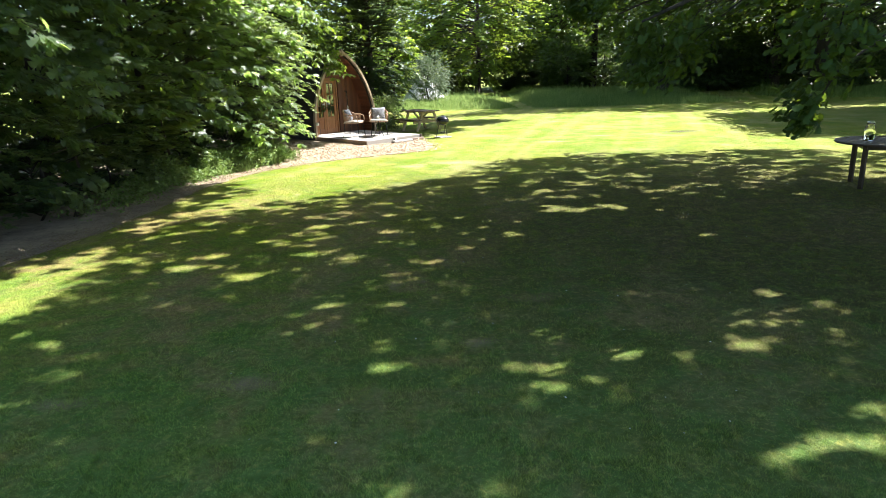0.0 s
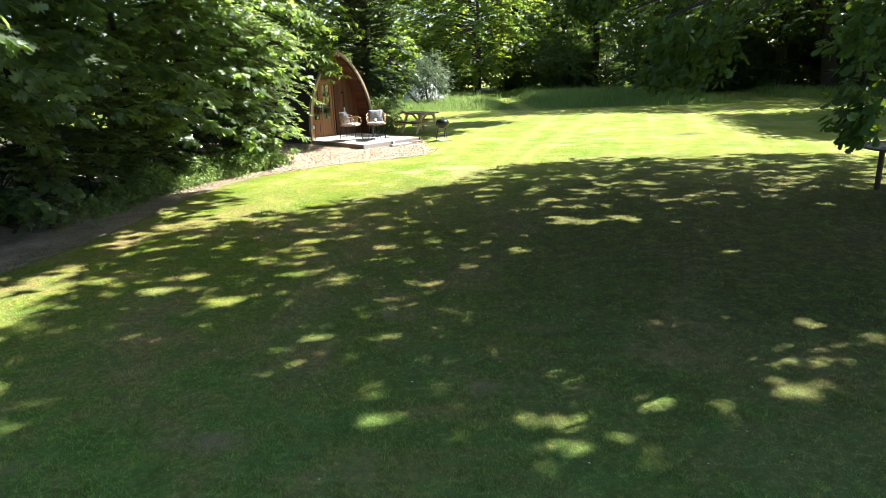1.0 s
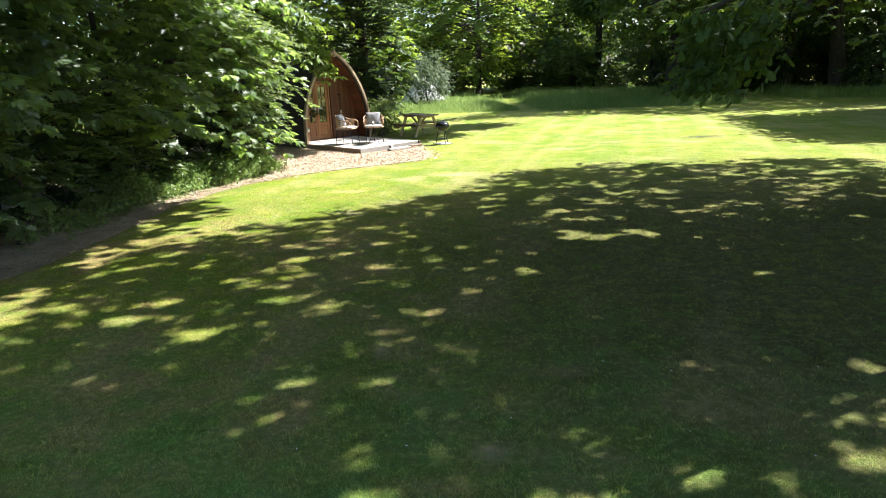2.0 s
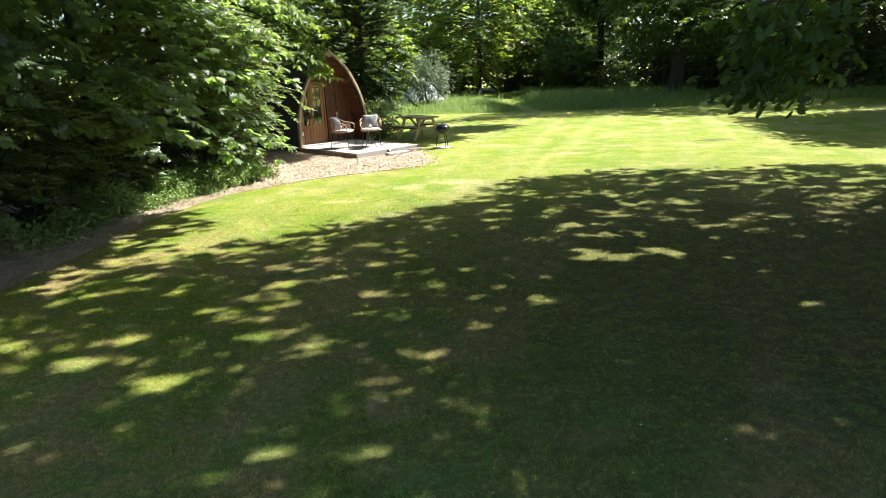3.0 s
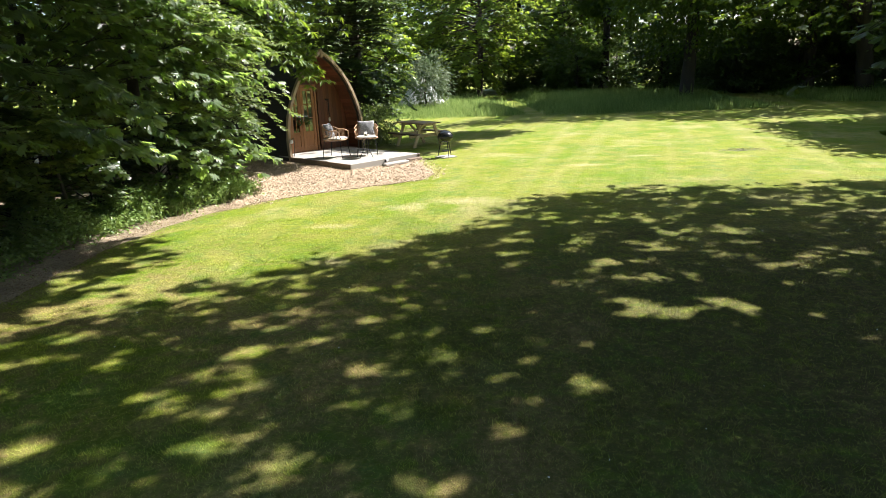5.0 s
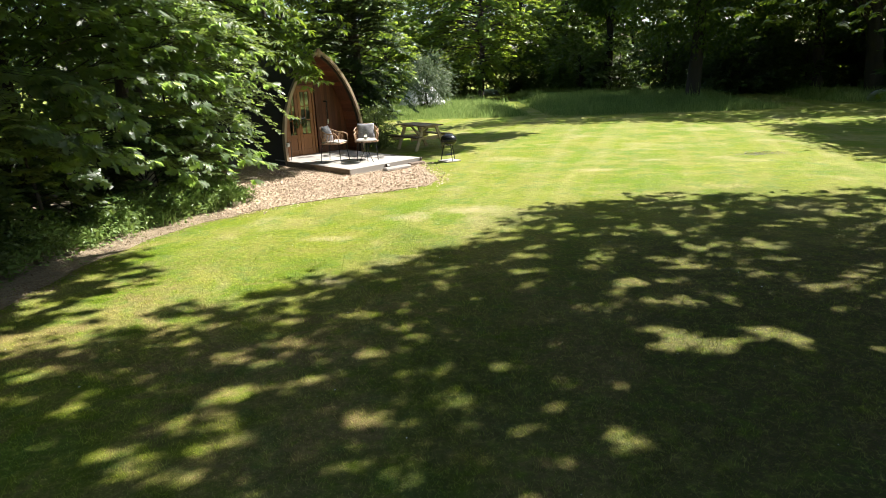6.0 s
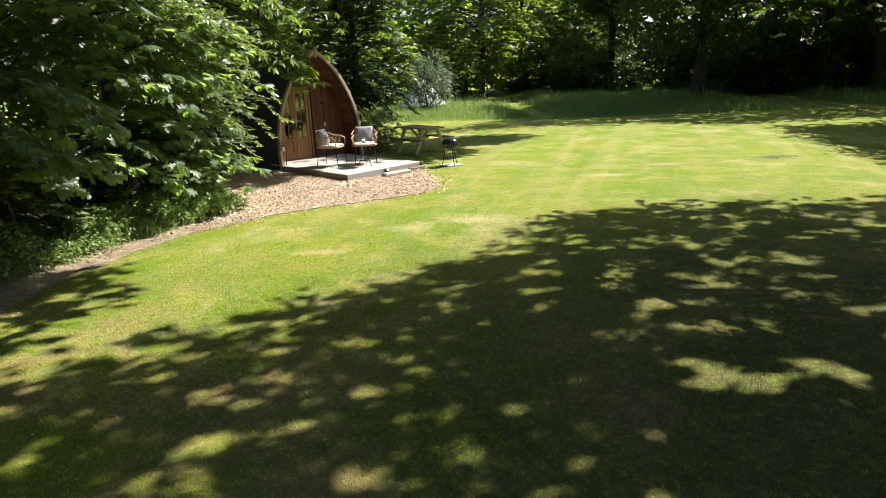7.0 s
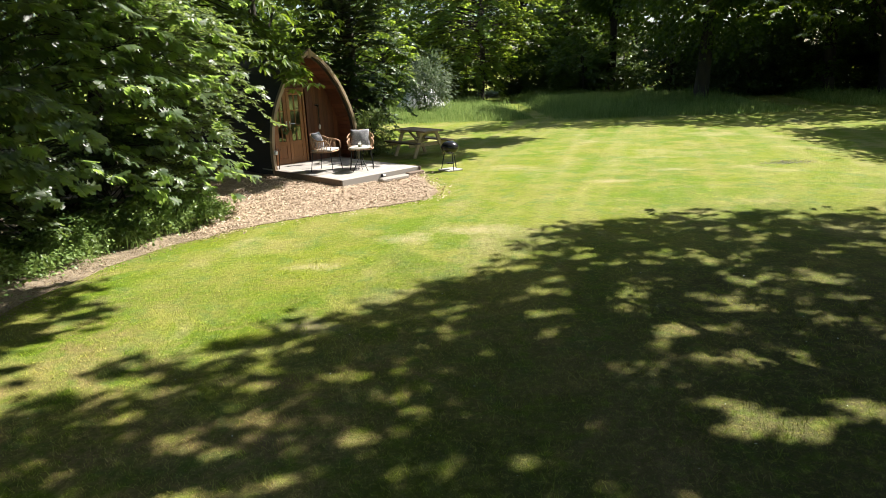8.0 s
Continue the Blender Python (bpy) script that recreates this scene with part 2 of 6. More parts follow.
DOOR_WOOD = plain("oak_stained_joinery", (0.22, 0.09, 0.03), (0.34, 0.15, 0.055), 9, 0.45, 0, 0.25, 0.003, (5, 5, 0.6), 0.3)
ARCH_WOOD = plain("weathered_laminated_timber", (0.24, 0.165, 0.105), (0.40, 0.30, 0.20), 9, 0.65, 0, 0.3, 0.004, (3, 3, 1), 0.2)
DECK_WOOD = plain("sun_bleached_decking", (0.26, 0.24, 0.22), (0.38, 0.355, 0.33), 10, 0.75, 0, 0.35, 0.004, (0.4, 5, 5), 0.5)
# brown edge timber, its colour darkened for the shade on the deck's left face
DECK_EDGE = plain("brown_shaded_fascia", (0.10, 0.066, 0.045), (0.18, 0.125, 0.088), 9, 0.7, 0, 0.35, 0.004, (0.5, 5, 5), 0.3)
TABLE_WOOD = plain("treated_pine", (0.36, 0.27, 0.16), (0.56, 0.44, 0.28), 9, 0.7, 0, 0.35, 0.004, (0.5, 4, 4), 0.4)
TABLE_TOP = plain("worn_table_planks", (0.11, 0.07, 0.05), (0.36, 0.26, 0.18), 10, 0.7, 0, 0.4, 0.004, (0.4, 5, 5), 0.6)
DARK_SLAT = plain("dark_hardwood", (0.045, 0.03, 0.021), (0.1, 0.07, 0.05), 10, 0.5, 0, 0.3, 0.003, (0.5, 4, 4), 0.4)
WICKER = plain("tan_rattan", (0.25, 0.14, 0.08), (0.40, 0.25, 0.15), 40, 0.55, 0, 0.4, 0.003)
CUSHION = plain("white_cotton", (0.40, 0.375, 0.34), (0.52, 0.49, 0.45), 60, 0.9, 0, 0.3, 0.002)
BLACK_STEEL = plain("black_steel", (0.012, 0.012, 0.013), (0.03, 0.03, 0.03), 30, 0.4, 0.6, 0.1, 0.001)
ENAMEL = plain("black_enamel", (0.008, 0.008, 0.01), (0.016, 0.016, 0.018), 20, 0.18, 0.0, 0.03, 0.001)
CHROME = plain("brushed_steel", (0.5, 0.5, 0.5), (0.65, 0.65, 0.65), 30, 0.3, 1.0, 0.05, 0.001)
WHITE_PLASTIC = plain("white_plastic", (0.72, 0.72, 0.7), (0.82, 0.82, 0.8), 20, 0.4, 0, 0.05, 0.001)
SLAB = plain("pale_concrete", (0.32, 0.30, 0.27), (0.46, 0.44, 0.41), 14, 0.85, 0, 0.4, 0.004)
CANVAS = plain("white_canvas", (0.4, 0.41, 0.4), (0.5, 0.51, 0.5), 4, 0.8, 0, 0.2, 0.01)
PETAL = plain("white_petal", (0.55, 0.55, 0.5), (0.75, 0.75, 0.7), 20, 0.7, 0, 0.1, 0.001)
GLASS, CLEAR_GLASS = glass("window_glass", 2.0), glass("clear_glass", 1.3)
DARK_ROOM = plain("dim_interior_panel", (0.10, 0.08, 0.06), (0.16, 0.13, 0.10), 6, 0.8)


def patterned():
    m, p, join = material("patterned_fabric")
    tc = node(m, "ShaderNodeTexCoord")
    vo = node(m, "ShaderNodeTexVoronoi", Scale=70.0)
    join(tc.outputs["Object"], vo.inputs["Vector"])
    f = calc(m, "ADD", vo.outputs["Distance"], calc(m, "MULTIPLY", noise_of(m, tc.outputs["Object"], 60, 3), 0.5))
    join(blend(m, steps(m, f, 0.45, 0.7), (0.42, 0.42, 0.42), (0.15, 0.15, 0.17)), p.inputs["Base Color"])
    p.inputs["Roughness"].default_value = 0.9
    return m


PATTERN = patterned()


# ---- building helpers ----
def mesh_of(name, bm, mat, smooth=False):
    me = bpy.data.meshes.new(name)
    bm.to_mesh(me)
    bm.free()
    me.materials.append(mat)
    if smooth:
        me.polygons.foreach_set("use_smooth", [True] * len(me.polygons))
    return me


def part(name, bm, mat, parent, label="", smooth=False):
    ob = new(name, mesh_of(name, bm, mat, smooth))
    ob.parent = parent
    return tagged(ob, label)


def thing(name, m, label, category, group="", kind=""):
    ob = new(name)
    ob.empty_display_size = 0.1
    ob.matrix_world = m
    return tagged(ob, label, category, group, kind)


def box(bm, size, at, turn=None, bevel=0.0):
    made = bmesh.ops.create_cube(bm, size=1.0)["verts"]
    m = Matrix.Translation(at) @ (turn or Matrix()) @ Matrix.Diagonal((*size, 1))
    bmesh.ops.transform(bm, matrix=m, verts=made)
    if bevel:
        edges = list({e for v in made for e in v.link_edges})
        bmesh.ops.bevel(bm, geom=edges, offset=bevel, segments=1, affect="EDGES")
    return bm


def boxed(size, at, turn=None, bevel=0.004):
    return box(bmesh.new(), size, at, turn, bevel)


def tube(bm, points, radii, sides=8, cap=True):
    """A tube along points, with a radius at each."""
    rings = []
    points = [Vector(p) for p in points]
    for n, p in enumerate(points):
        d = (points[min(n + 1, len(points) - 1)] - points[max(n - 1, 0)]).normalized()
        a = d.cross(Vector((0, 0, 1)) if abs(d.z) < 0.9 else Vector((1, 0, 0))).normalized()
        b = d.cross(a)
        r = radii[n] if isinstance(radii, (list, tuple)) else radii
        rings.append([bm.verts.new(p + r * (math.cos(k * math.tau / sides) * a + math.sin(k * math.tau / sides) * b)) for k in range(sides)])
    for r0, r1 in zip(rings, rings[1:]):
        for k in range(sides):
            bm.faces.new((r0[k], r0[(k + 1) % sides], r1[(k + 1) % sides], r1[k]))
    if cap:
        bm.faces.new(rings[0][::-1])
        bm.faces.new(rings[-1])
    return bm


def lathe(bm, profile, sides=24, at=(0, 0, 0)):
    """Turns (radius, z) pairs round the z axis."""
    rings = [[bm.verts.new((at[0] + r * math.cos(k * math.tau / sides), at[1] + r * math.sin(k * math.tau / sides), at[2] + z)) for k in range(sides)] for r, z in profile]
    for r0, r1 in zip(rings, rings[1:]):
        for k in range(sides):
            bm.faces.new((r0[k], r0[(k + 1) % sides], r1[(k + 1) % sides], r1[k]))
    bm.faces.new(rings[0][::-1])
    bm.faces.new(rings[-1])
    return bm


def pillow_mesh(w, d, h, n=10):
    """A stuffed cushion: two bulged sheets that meet in a seam."""
    bm = bmesh.new()
    grid = {}
    for s in (1, -1):
        for i in range(n + 1):
            for j in range(n + 1):
                u, v = 2 * i / n - 1, 2 * j / n - 1
                rim = i in (0, n) or j in (0, n)
                if rim and s == -1:
                    grid[s, i, j] = grid[1, i, j]
                    continue
                z = s * h / 2 * ((1 - u * u) * (1 - v * v)) ** 0.42
                pinch = 1 - 0.07 * (1 - abs(u * v))
                grid[s, i, j] = bm.verts.new((u * w / 2 * pinch, v * d / 2 * pinch, z + 0.004 * math.sin(7 * u + 3 * v)))
    for s in (1, -1):
        for i in range(n):
            for j in range(n):
                f = [grid[s, i, j], grid[s, i + 1, j], grid[s, i + 1, j + 1], grid[s, i, j + 1]]
                bm.faces.new(f if s == 1 else f[::-1])
    return bm


def raw_mesh(name, verts, loops, size, mat):
    """A mesh from arrays: polygons of one size."""
    me = bpy.data.meshes.new(name)
    count = len(loops) // size
    me.vertices.add(len(verts))
    me.vertices.foreach_set("co", np.asarray(verts, np.float32).ravel())
    me.loops.add(len(loops))
    me.loops.foreach_set("vertex_index", np.asarray(loops, np.int32))
    me.polygons.add(count)
    me.polygons.foreach_set("loop_start", np.arange(0, len(loops), size, dtype=np.int32))
    me.polygons.foreach_set("loop_total", np.full(count, size, np.int32))
    me.update(calc_edges=True)
    me.materials.append(mat)
    return me


# ---- leaves ----
def lobed(lobes):
    """Outline of a lobed leaf, its stalk at the origin, one long along +y, as a fan of triangles round the middle."""
    pts = [(0, 0.5, 0.0), (0, 0, 0)]
    for x, y in lobes:
        pts.append((x, y, -0.28 * abs(x)))
    pts.append((0, 1.0, -0.08))
    for x, y in reversed(lobes):
        pts.append((-x, y, -0.28 * abs(x)))
    n = len(pts) - 1
    return np.array(pts), np.array([(0, k, k % n + 1) for k in range(1, n + 1)])


LEAF = {
    "maple": lobed([(0.14, 0.06), (0.42, 0.1), (0.2, 0.32), (0.52, 0.6), (0.16, 0.6)]),
    "red_oak": lobed([(0.05, 0.16), (0.22, 0.1), (0.1, 0.34), (0.42, 0.4), (0.13, 0.52), (0.45, 0.74), (0.13, 0.74), (0.2, 0.96)]),
    "oak": lobed([(0.12, 0.15), (0.24, 0.32), (0.14, 0.42), (0.33, 0.6), (0.2, 0.72), (0.25, 0.9)]),
    "long": (np.array([(0, 0, 0), (0.13, 0.3, 0.03), (0.12, 0.65, 0.0), (0, 1, -0.12), (-0.12, 0.65, 0.0), (-0.13, 0.3, 0.03), (0, 0.5, -0.03)]), np.array([(6, k, (k + 1) % 6) for k in range(6)])),
    "oval": (np.array([(0, 0, 0), (0.3, 0.4, 0.07), (0.0, 1.0, -0.06), (-0.3, 0.4, 0.07), (0, 0.45, 0)]), np.array([(4, 0, 1), (4, 1, 2), (4, 2, 3), (4, 3, 0)])),
    "chip": (np.array([(-0.2, 0, 0), (0.22, 0.06, 0.03), (0.25, 0.85, 0.0), (-0.12, 1.0, 0.05)]), np.array([(0, 1, 2), (0, 2, 3)])),
    "quad": (np.array([(0, 0, 0), (0.36, 0.45, 0.08), (0, 1, -0.05), (-0.36, 0.45, 0.08)]), np.array([(0, 1, 2), (0, 2, 3)])),
}


def leaf_mesh(name, kind, at, way, up, size, mat):
    """Leaves at places, pointing along way, their faces turned to up."""
    pts, tris = LEAF[kind]
    y = way / np.linalg.norm(way, axis=1, keepdims=True)
    x = np.cross(y, up)
    x /= np.linalg.norm(x, axis=1, keepdims=True) + 1e-9
    z = np.cross(x, y)
    s = size[:, None, None]
    v = at[:, None] + s * (pts[None, :, :1] * x[:, None] + pts[None, :, 1:2] * y[:, None] + pts[None, :, 2:] * z[:, None])
    loops = (tris[None] + (np.arange(len(at)) * len(pts))[:, None, None]).ravel()
    return raw_mesh(name, v.reshape(-1, 3), loops, 3, mat)


def sprays(rng, centres, outward, per, reach, flat=0.35, droop=0.25):
    """Leaf places round clump centres: flattened, drooping sprays. Returns places, ways and ups."""
    n = len(centres)
    k = np.repeat(np.arange(n), per)
    off = rng.normal(size=(len(k), 3)) * np.array([1, 1, flat])
    off *= (reach if np.isscalar(reach) else reach[k][:, None]) * 0.55
    dist = np.linalg.norm(off[:, :2], axis=1)
    off[:, 2] -= droop * dist
    at = centres[k] + off
    way = off * np.array([1, 1, 0.3]) + 0.5 * outward[k] + rng.normal(size=off.shape) * 0.25
    way[:, 2] -= 0.25 * np.linalg.norm(way, axis=1)
    up = np.array([0, 0, 1.0]) + 0.35 * outward[k] + rng.normal(size=off.shape) * 0.6
    return at, way, up


def crown_clumps(rng, centre, radii, count, hollow=0.55, lumps=5):
    """Clump centres through the outer part of an uneven crown."""
    d = rng.normal(size=(count, 3))
    d /= np.linalg.norm(d, axis=1, keepdims=True)
    bumps = rng.normal(size=(lumps, 3))
    bumps /= np.linalg.norm(bumps, axis=1, keepdims=True)
    shape = 0.78 + 0.3 * np.max(np.clip(d @ bumps.T, 0, 1) ** 3, axis=1)
    r = (hollow + (1 - hollow) * rng.random(count) ** 0.6) * shape
    return np.asarray(centre) + d * r[:, None] * np.asarray(radii), d


def limb_line(rng, start, end, lift=0.12):
    """A limb that leaves the trunk upwards and bends over towards its end."""
    start, end = Vector(start), Vector(end)
    mid = start.lerp(end, 0.5) + Vector((rng.uniform(-0.1, 0.1), rng.uniform(-0.1, 0.1), lift)) * (end - start).length
    return [start, start.lerp(mid, 0.5) + Vector((0, 0, 0.05)), mid, mid.lerp(end, 0.5), end]


def wood(ob, rng, base, top, radius, crown, radii, count, sides=8):
    """A leaning, tapering trunk, and limbs that reach into the crown."""
    base, top = Vector(base), Vector(top)
    bend = Vector((rng.uniform(-0.2, 0.2), rng.uniform(-0.2, 0.2), 0))
    line = [base.lerp(top, k / 6) + bend * math.sin(math.pi * k / 6) for k in range(7)]
    bm = tube(bmesh.new(), [line[0] - Vector((0, 0, 0.15))] + line, [radius * 1.5] + [radius * (1.15 - 0.95 * k / 6) for k in range(7)], sides)
    part("trunk", bm, BARK, ob, smooth=True)
    for n in range(count):
        f = rng.uniform(0.35, 0.95)
        d = Vector(rng.normal(size=3)).normalized()
        end = Vector(crown) + Vector((d.x * radii[0], d.y * radii[1], d.z * radii[2])) * 0.8
        r = radius * (0.5 - 0.35 * f)
        part("limb", tube(bmesh.new(), limb_line(rng, base.lerp(top, f) + bend * math.sin(math.pi * f), end), [r, r * 0.8, r * 0.6, r * 0.4, r * 0.12], 6, False), BARK, ob, smooth=True)


def boughs(rng, starts, ends, per, spread=0.22, sag=0.14, s0=0.25, tilt=0.25, sunward=0.0):
    """Leaf places along boughs: flat layered sprays that thin out to a hanging tip. Returns places, ways, ups."""
    k = np.repeat(np.arange(len(starts)), per)
    n = len(k)
    span = ends - starts
    far = np.linalg.norm(span, axis=1, keepdims=True)
    d = (span / far)[k]
    side = np.cross(d, [0, 0, 1.0])
    side /= np.linalg.norm(side, axis=1, keepdims=True) + 1e-9
    s = s0 + (1 - s0) * rng.random(n) ** 0.75
    lat = rng.normal(size=n) * spread * far[k, 0] * (0.35 + 0.75 * np.sqrt(1.02 - s))
    at = starts[k] + span[k] * s[:, None] + side * lat[:, None]
    at[:, 2] += far[k, 0] * (0.5 * s * (1 - s) - sag * s * s) - 0.3 * np.abs(lat) + rng.normal(size=n) * 0.035
    at += rng.normal(size=(n, 3)) * 0.03
    way = 0.7 * d + side * np.sign(lat)[:, None] * rng.uniform(0.2, 1.0, n)[:, None] + rng.normal(size=(n, 3)) * 0.45
    way[:, 2] -= 0.3
    up = np.array([0, 0, 1.0]) + tilt * d + sunward * np.array(TO_SUN) + rng.normal(size=(n, 3)) * 0.42
    return at, way, up


def shoots(rng, starts, ends, per, leaves, spread=0.2, sag=0.14, s0=0.3, tilt=0.2, rosette=True, sunward=0.0):
    """Leaf places on the side shoots of boughs: rosettes at the shoots' tips, or leaves in two flat ranks along each shoot.
    Returns places, ways, ups and the shoots' own starts and ends."""
    k = np.repeat(np.arange(len(starts)), per)
    n = len(k)
    span = ends - starts
    far = np.linalg.norm(span, axis=1)[k]
    d = span[k] / far[:, None]
    side = np.cross(d, [0, 0, 1.0])
    side /= np.linalg.norm(side, axis=1, keepdims=True) + 1e-9
    s = s0 + (1 - s0) * ((np.tile(np.arange(per), len(starts)) + rng.random(n)) / per)
    turn = np.where(np.arange(n) % 2 == 0, 1.0, -1.0)
    foot = starts[k] + span[k] * s[:, None]
    foot[:, 2] += far * (0.5 * s * (1 - s) - sag * s * s)
    long = spread * far * (1.25 - 0.8 * s) * rng.uniform(0.5, 1.2, n)
    head = 0.85 * d + side * (turn * rng.uniform(0.35, 1.1, n))[:, None] + rng.normal(size=(n, 3)) * np.array([0.15, 0.15, 0.14])
    head[:, 2] -= 0.12
    head /= np.linalg.norm(head, axis=1, keepdims=True)
    tip = foot + head * long[:, None]
    tip[:, 2] -= 0.12 * long
    j = np.repeat(np.arange(n), leaves)
    m = len(j)
    rank = np.tile(np.arange(leaves), n)
    flat = np.cross(head, [0, 0, 1.0])
    flat /= np.linalg.norm(flat, axis=1, keepdims=True) + 1e-9
    if rosette:
        a = (rank + rng.random(m) - leaves / 2) / leaves * 4.6
        at = foot[j] + (tip - foot)[j] * rng.uniform(0.72, 1.0, m)[:, None]
    else:
        a = np.where(rank % 2 == 0, 0.95, -0.95) + rng.normal(size=m) * 0.25
        at = foot[j] + (tip - foot)[j] * ((rank + 0.6) / leaves)[:, None]
    way = head[j] * np.cos(a)[:, None] + flat[j] * np.sin(a)[:, None] + rng.normal(size=(m, 3)) * 0.12
    way[:, 2] -= rng.uniform(0.1, 0.65, m) if rosette else rng.uniform(0.0, 0.3, m)
    lean = rng.normal(size=(n, 3)) * 0.3
    up = np.array([0, 0, 1.0]) + tilt * d[j] + sunward * np.array(TO_SUN) + lean[j] + rng.normal(size=(m, 3)) * 0.2
    return at, way, up, foot, tip


def stems(rng, starts, ends, thick):
    """Thin three-sided wood from each start to its end, as arrays."""
    d = ends - starts
    a = np.cross(d, [0.3, 0.2, 1.0])
    a /= np.linalg.norm(a, axis=1, keepdims=True) + 1e-9
    b = np.cross(d, a)
    b /= np.linalg.norm(b, axis=1, keepdims=True) + 1e-9
    ring = [math.cos(q) * a + math.sin(q) * b for q in (0.0, 2.1, 4.2)]
    v = np.stack([starts + r * thick for r in ring] + [ends + r * thick * 0.4 for r in ring], 1)
    tri = np.array([0, 1, 4, 0, 4, 3, 1, 2, 5, 1, 5, 4, 2, 0, 3, 2, 3, 5])
    return raw_mesh("shoot_work", v.reshape(-1, 3), (tri[None] + (np.arange(len(starts)) * 6)[:, None]).ravel(), 3, BARK)


def spray_tree(name, label, seed, base, height, radius, starts, ends, per, leaves, leaf, size, mat, category="tree", group="", spread=0.2, rosette=True, tilt=0.2, sag=0.14, sunward=0.0):
    """A tree or shrub whose boughs carry side shoots with single leaves."""
    rng = np.random.default_rng(seed)
    ob = thing(name, Matrix(), label, category, group)
    starts, ends = np.asarray(starts, float), np.asarray(ends, float)
    at, way, up, foot, tip = shoots(rng, starts, ends, per, leaves, spread, sag, tilt=tilt, rosette=rosette, sunward=sunward)
    ok = at[:, 2] > 0.06
    at, way, up = at[ok], way[ok], up[ok]
    crown = new("crown", leaf_mesh("crown", leaf, at, way, up, size * rng.uniform(0.65, 1.2, len(at)), mat))
    crown.parent = ob
    tagged(part("twig_work", twigs(rng, starts, ends, max(0.01, radius * 0.14)), BARK, ob), kind="stuff")
    thin = new("shoot_work", stems(rng, foot, tip, 0.004))
    thin.parent = ob
    tagged(thin, kind="stuff")
    a = Vector(base)
    b = a + Vector((0.3, 0.1, height))
    line = [a.lerp(b, k / 6) + Vector((0.08, 0.05, 0)) * math.sin(math.pi * k / 3) for k in range(7)]
    part("trunk", tube(bmesh.new(), [a - Vector((0, 0, 0.15))] + line, [radius * 1.5] + [radius * (1.15 - 0.95 * k / 6) for k in range(7)], 8), BARK, ob, smooth=True)
    return ob


def crown_boughs(rng, base, height, crown, radii, count, low=0.15):
    """Boughs from a stem out to an uneven round crown."""
    d = rng.normal(size=(count, 3))
    d /= np.linalg.norm(d, axis=1, keepdims=True)
    lumps = rng.normal(size=(6, 3))
    lumps /= np.linalg.norm(lumps, axis=1, keepdims=True)
    shape = 0.72 + 0.36 * np.max(np.clip(d @ lumps.T, 0, 1) ** 3, axis=1)
    ends = np.asarray(crown) + d * np.asarray(radii) * (shape * rng.uniform(0.75, 1.05, count))[:, None]
    ends[:, 2] = np.maximum(ends[:, 2], 0.3)
    f = np.clip(low + (ends[:, 2] - ends[:, 2].min()) / max(0.1, np.ptp(ends[:, 2])) * 0.75 + rng.normal(size=count) * 0.05, 0.06, 0.97)
    return np.asarray(base) + (np.array([crown[0], crown[1], base[2] + height]) - np.asarray(base)) * f[:, None], ends


def twigs(rng, starts, ends, thick):
    """Thin wood along boughs."""
    bm = bmesh.new()
    for a, b in zip(starts, ends):
        far = float(np.linalg.norm(b - a))
        pts = [Vector(a + (b - a) * s) + Vector((0, 0, far * (0.5 * s * (1 - s) - 0.14 * s * s))) for s in (0, 0.3, 0.6, 0.9)]
        tube(bm, pts, [thick, thick * 0.7, thick * 0.45, thick * 0.15], 4, False)
    return bm


def bough_tree(name, label, seed, base, height, radius, crown, radii, count, per, leaf, size, mat, category="tree", group="", keep=None, low=0.15, spread=0.22, extra=(), tilt=0.25, sunward=0.0):
    """A tree whose foliage hangs in layered boughs; extra: further boughs, each a start and an end."""
    rng = np.random.default_rng(seed)
    ob = thing(name, Matrix(), label, category, group)
    d = rng.normal(size=(count, 3))
    d /= np.linalg.norm(d, axis=1, keepdims=True)
    ends = np.asarray(crown) + d * np.asarray(radii) * rng.uniform(0.6, 1.08, (count, 1))
    ends[:, 2] = np.maximum(ends[:, 2], 0.25)
    if keep is not None:
        ok = keep(ends)
        ends = ends[ok]
    f = np.clip(low + (ends[:, 2] - ends[:, 2].min()) / max(0.1, np.ptp(ends[:, 2])) * 0.75 + rng.normal(size=len(ends)) * 0.05, 0.08, 0.97)
    starts = np.asarray(base) + (np.array([crown[0], crown[1], base[2] + height]) - np.asarray(base)) * f[:, None]
    if extra:
        starts = np.concatenate([starts, [a for a, b in extra]])
        ends = np.concatenate([ends, [b for a, b in extra]])
    at, way, up = boughs(rng, starts, ends, per, spread, tilt=tilt, sunward=sunward)
    ok = at[:, 2] > 0.06
    at, way, up = at[ok], way[ok], up[ok]
    leaf_ob = new("crown", leaf_mesh("crown", leaf, at, way, up, size * rng.uniform(0.6, 1.25, len(at)), mat))
    leaf_ob.parent = ob
    tagged(part("twig_work", twigs(rng, starts, ends, max(0.012, radius * 0.16)), BARK, ob), kind="stuff")
    bend = Vector((rng.uniform(-0.2, 0.2), rng.uniform(-0.2, 0.2), 0))
    a, b = Vector(base), Vector((crown[0], crown[1], base[2] + height))
    line = [a.lerp(b, k / 6) + bend * 0.4 * math.sin(math.pi * k / 6) for k in range(7)]
    part("trunk", tube(bmesh.new(), [a - Vector((0, 0, 0.15))] + line, [radius * 1.5] + [radius * (1.15 - 0.95 * k / 6) for k in range(7)], 8), BARK, ob, smooth=True)
    return ob


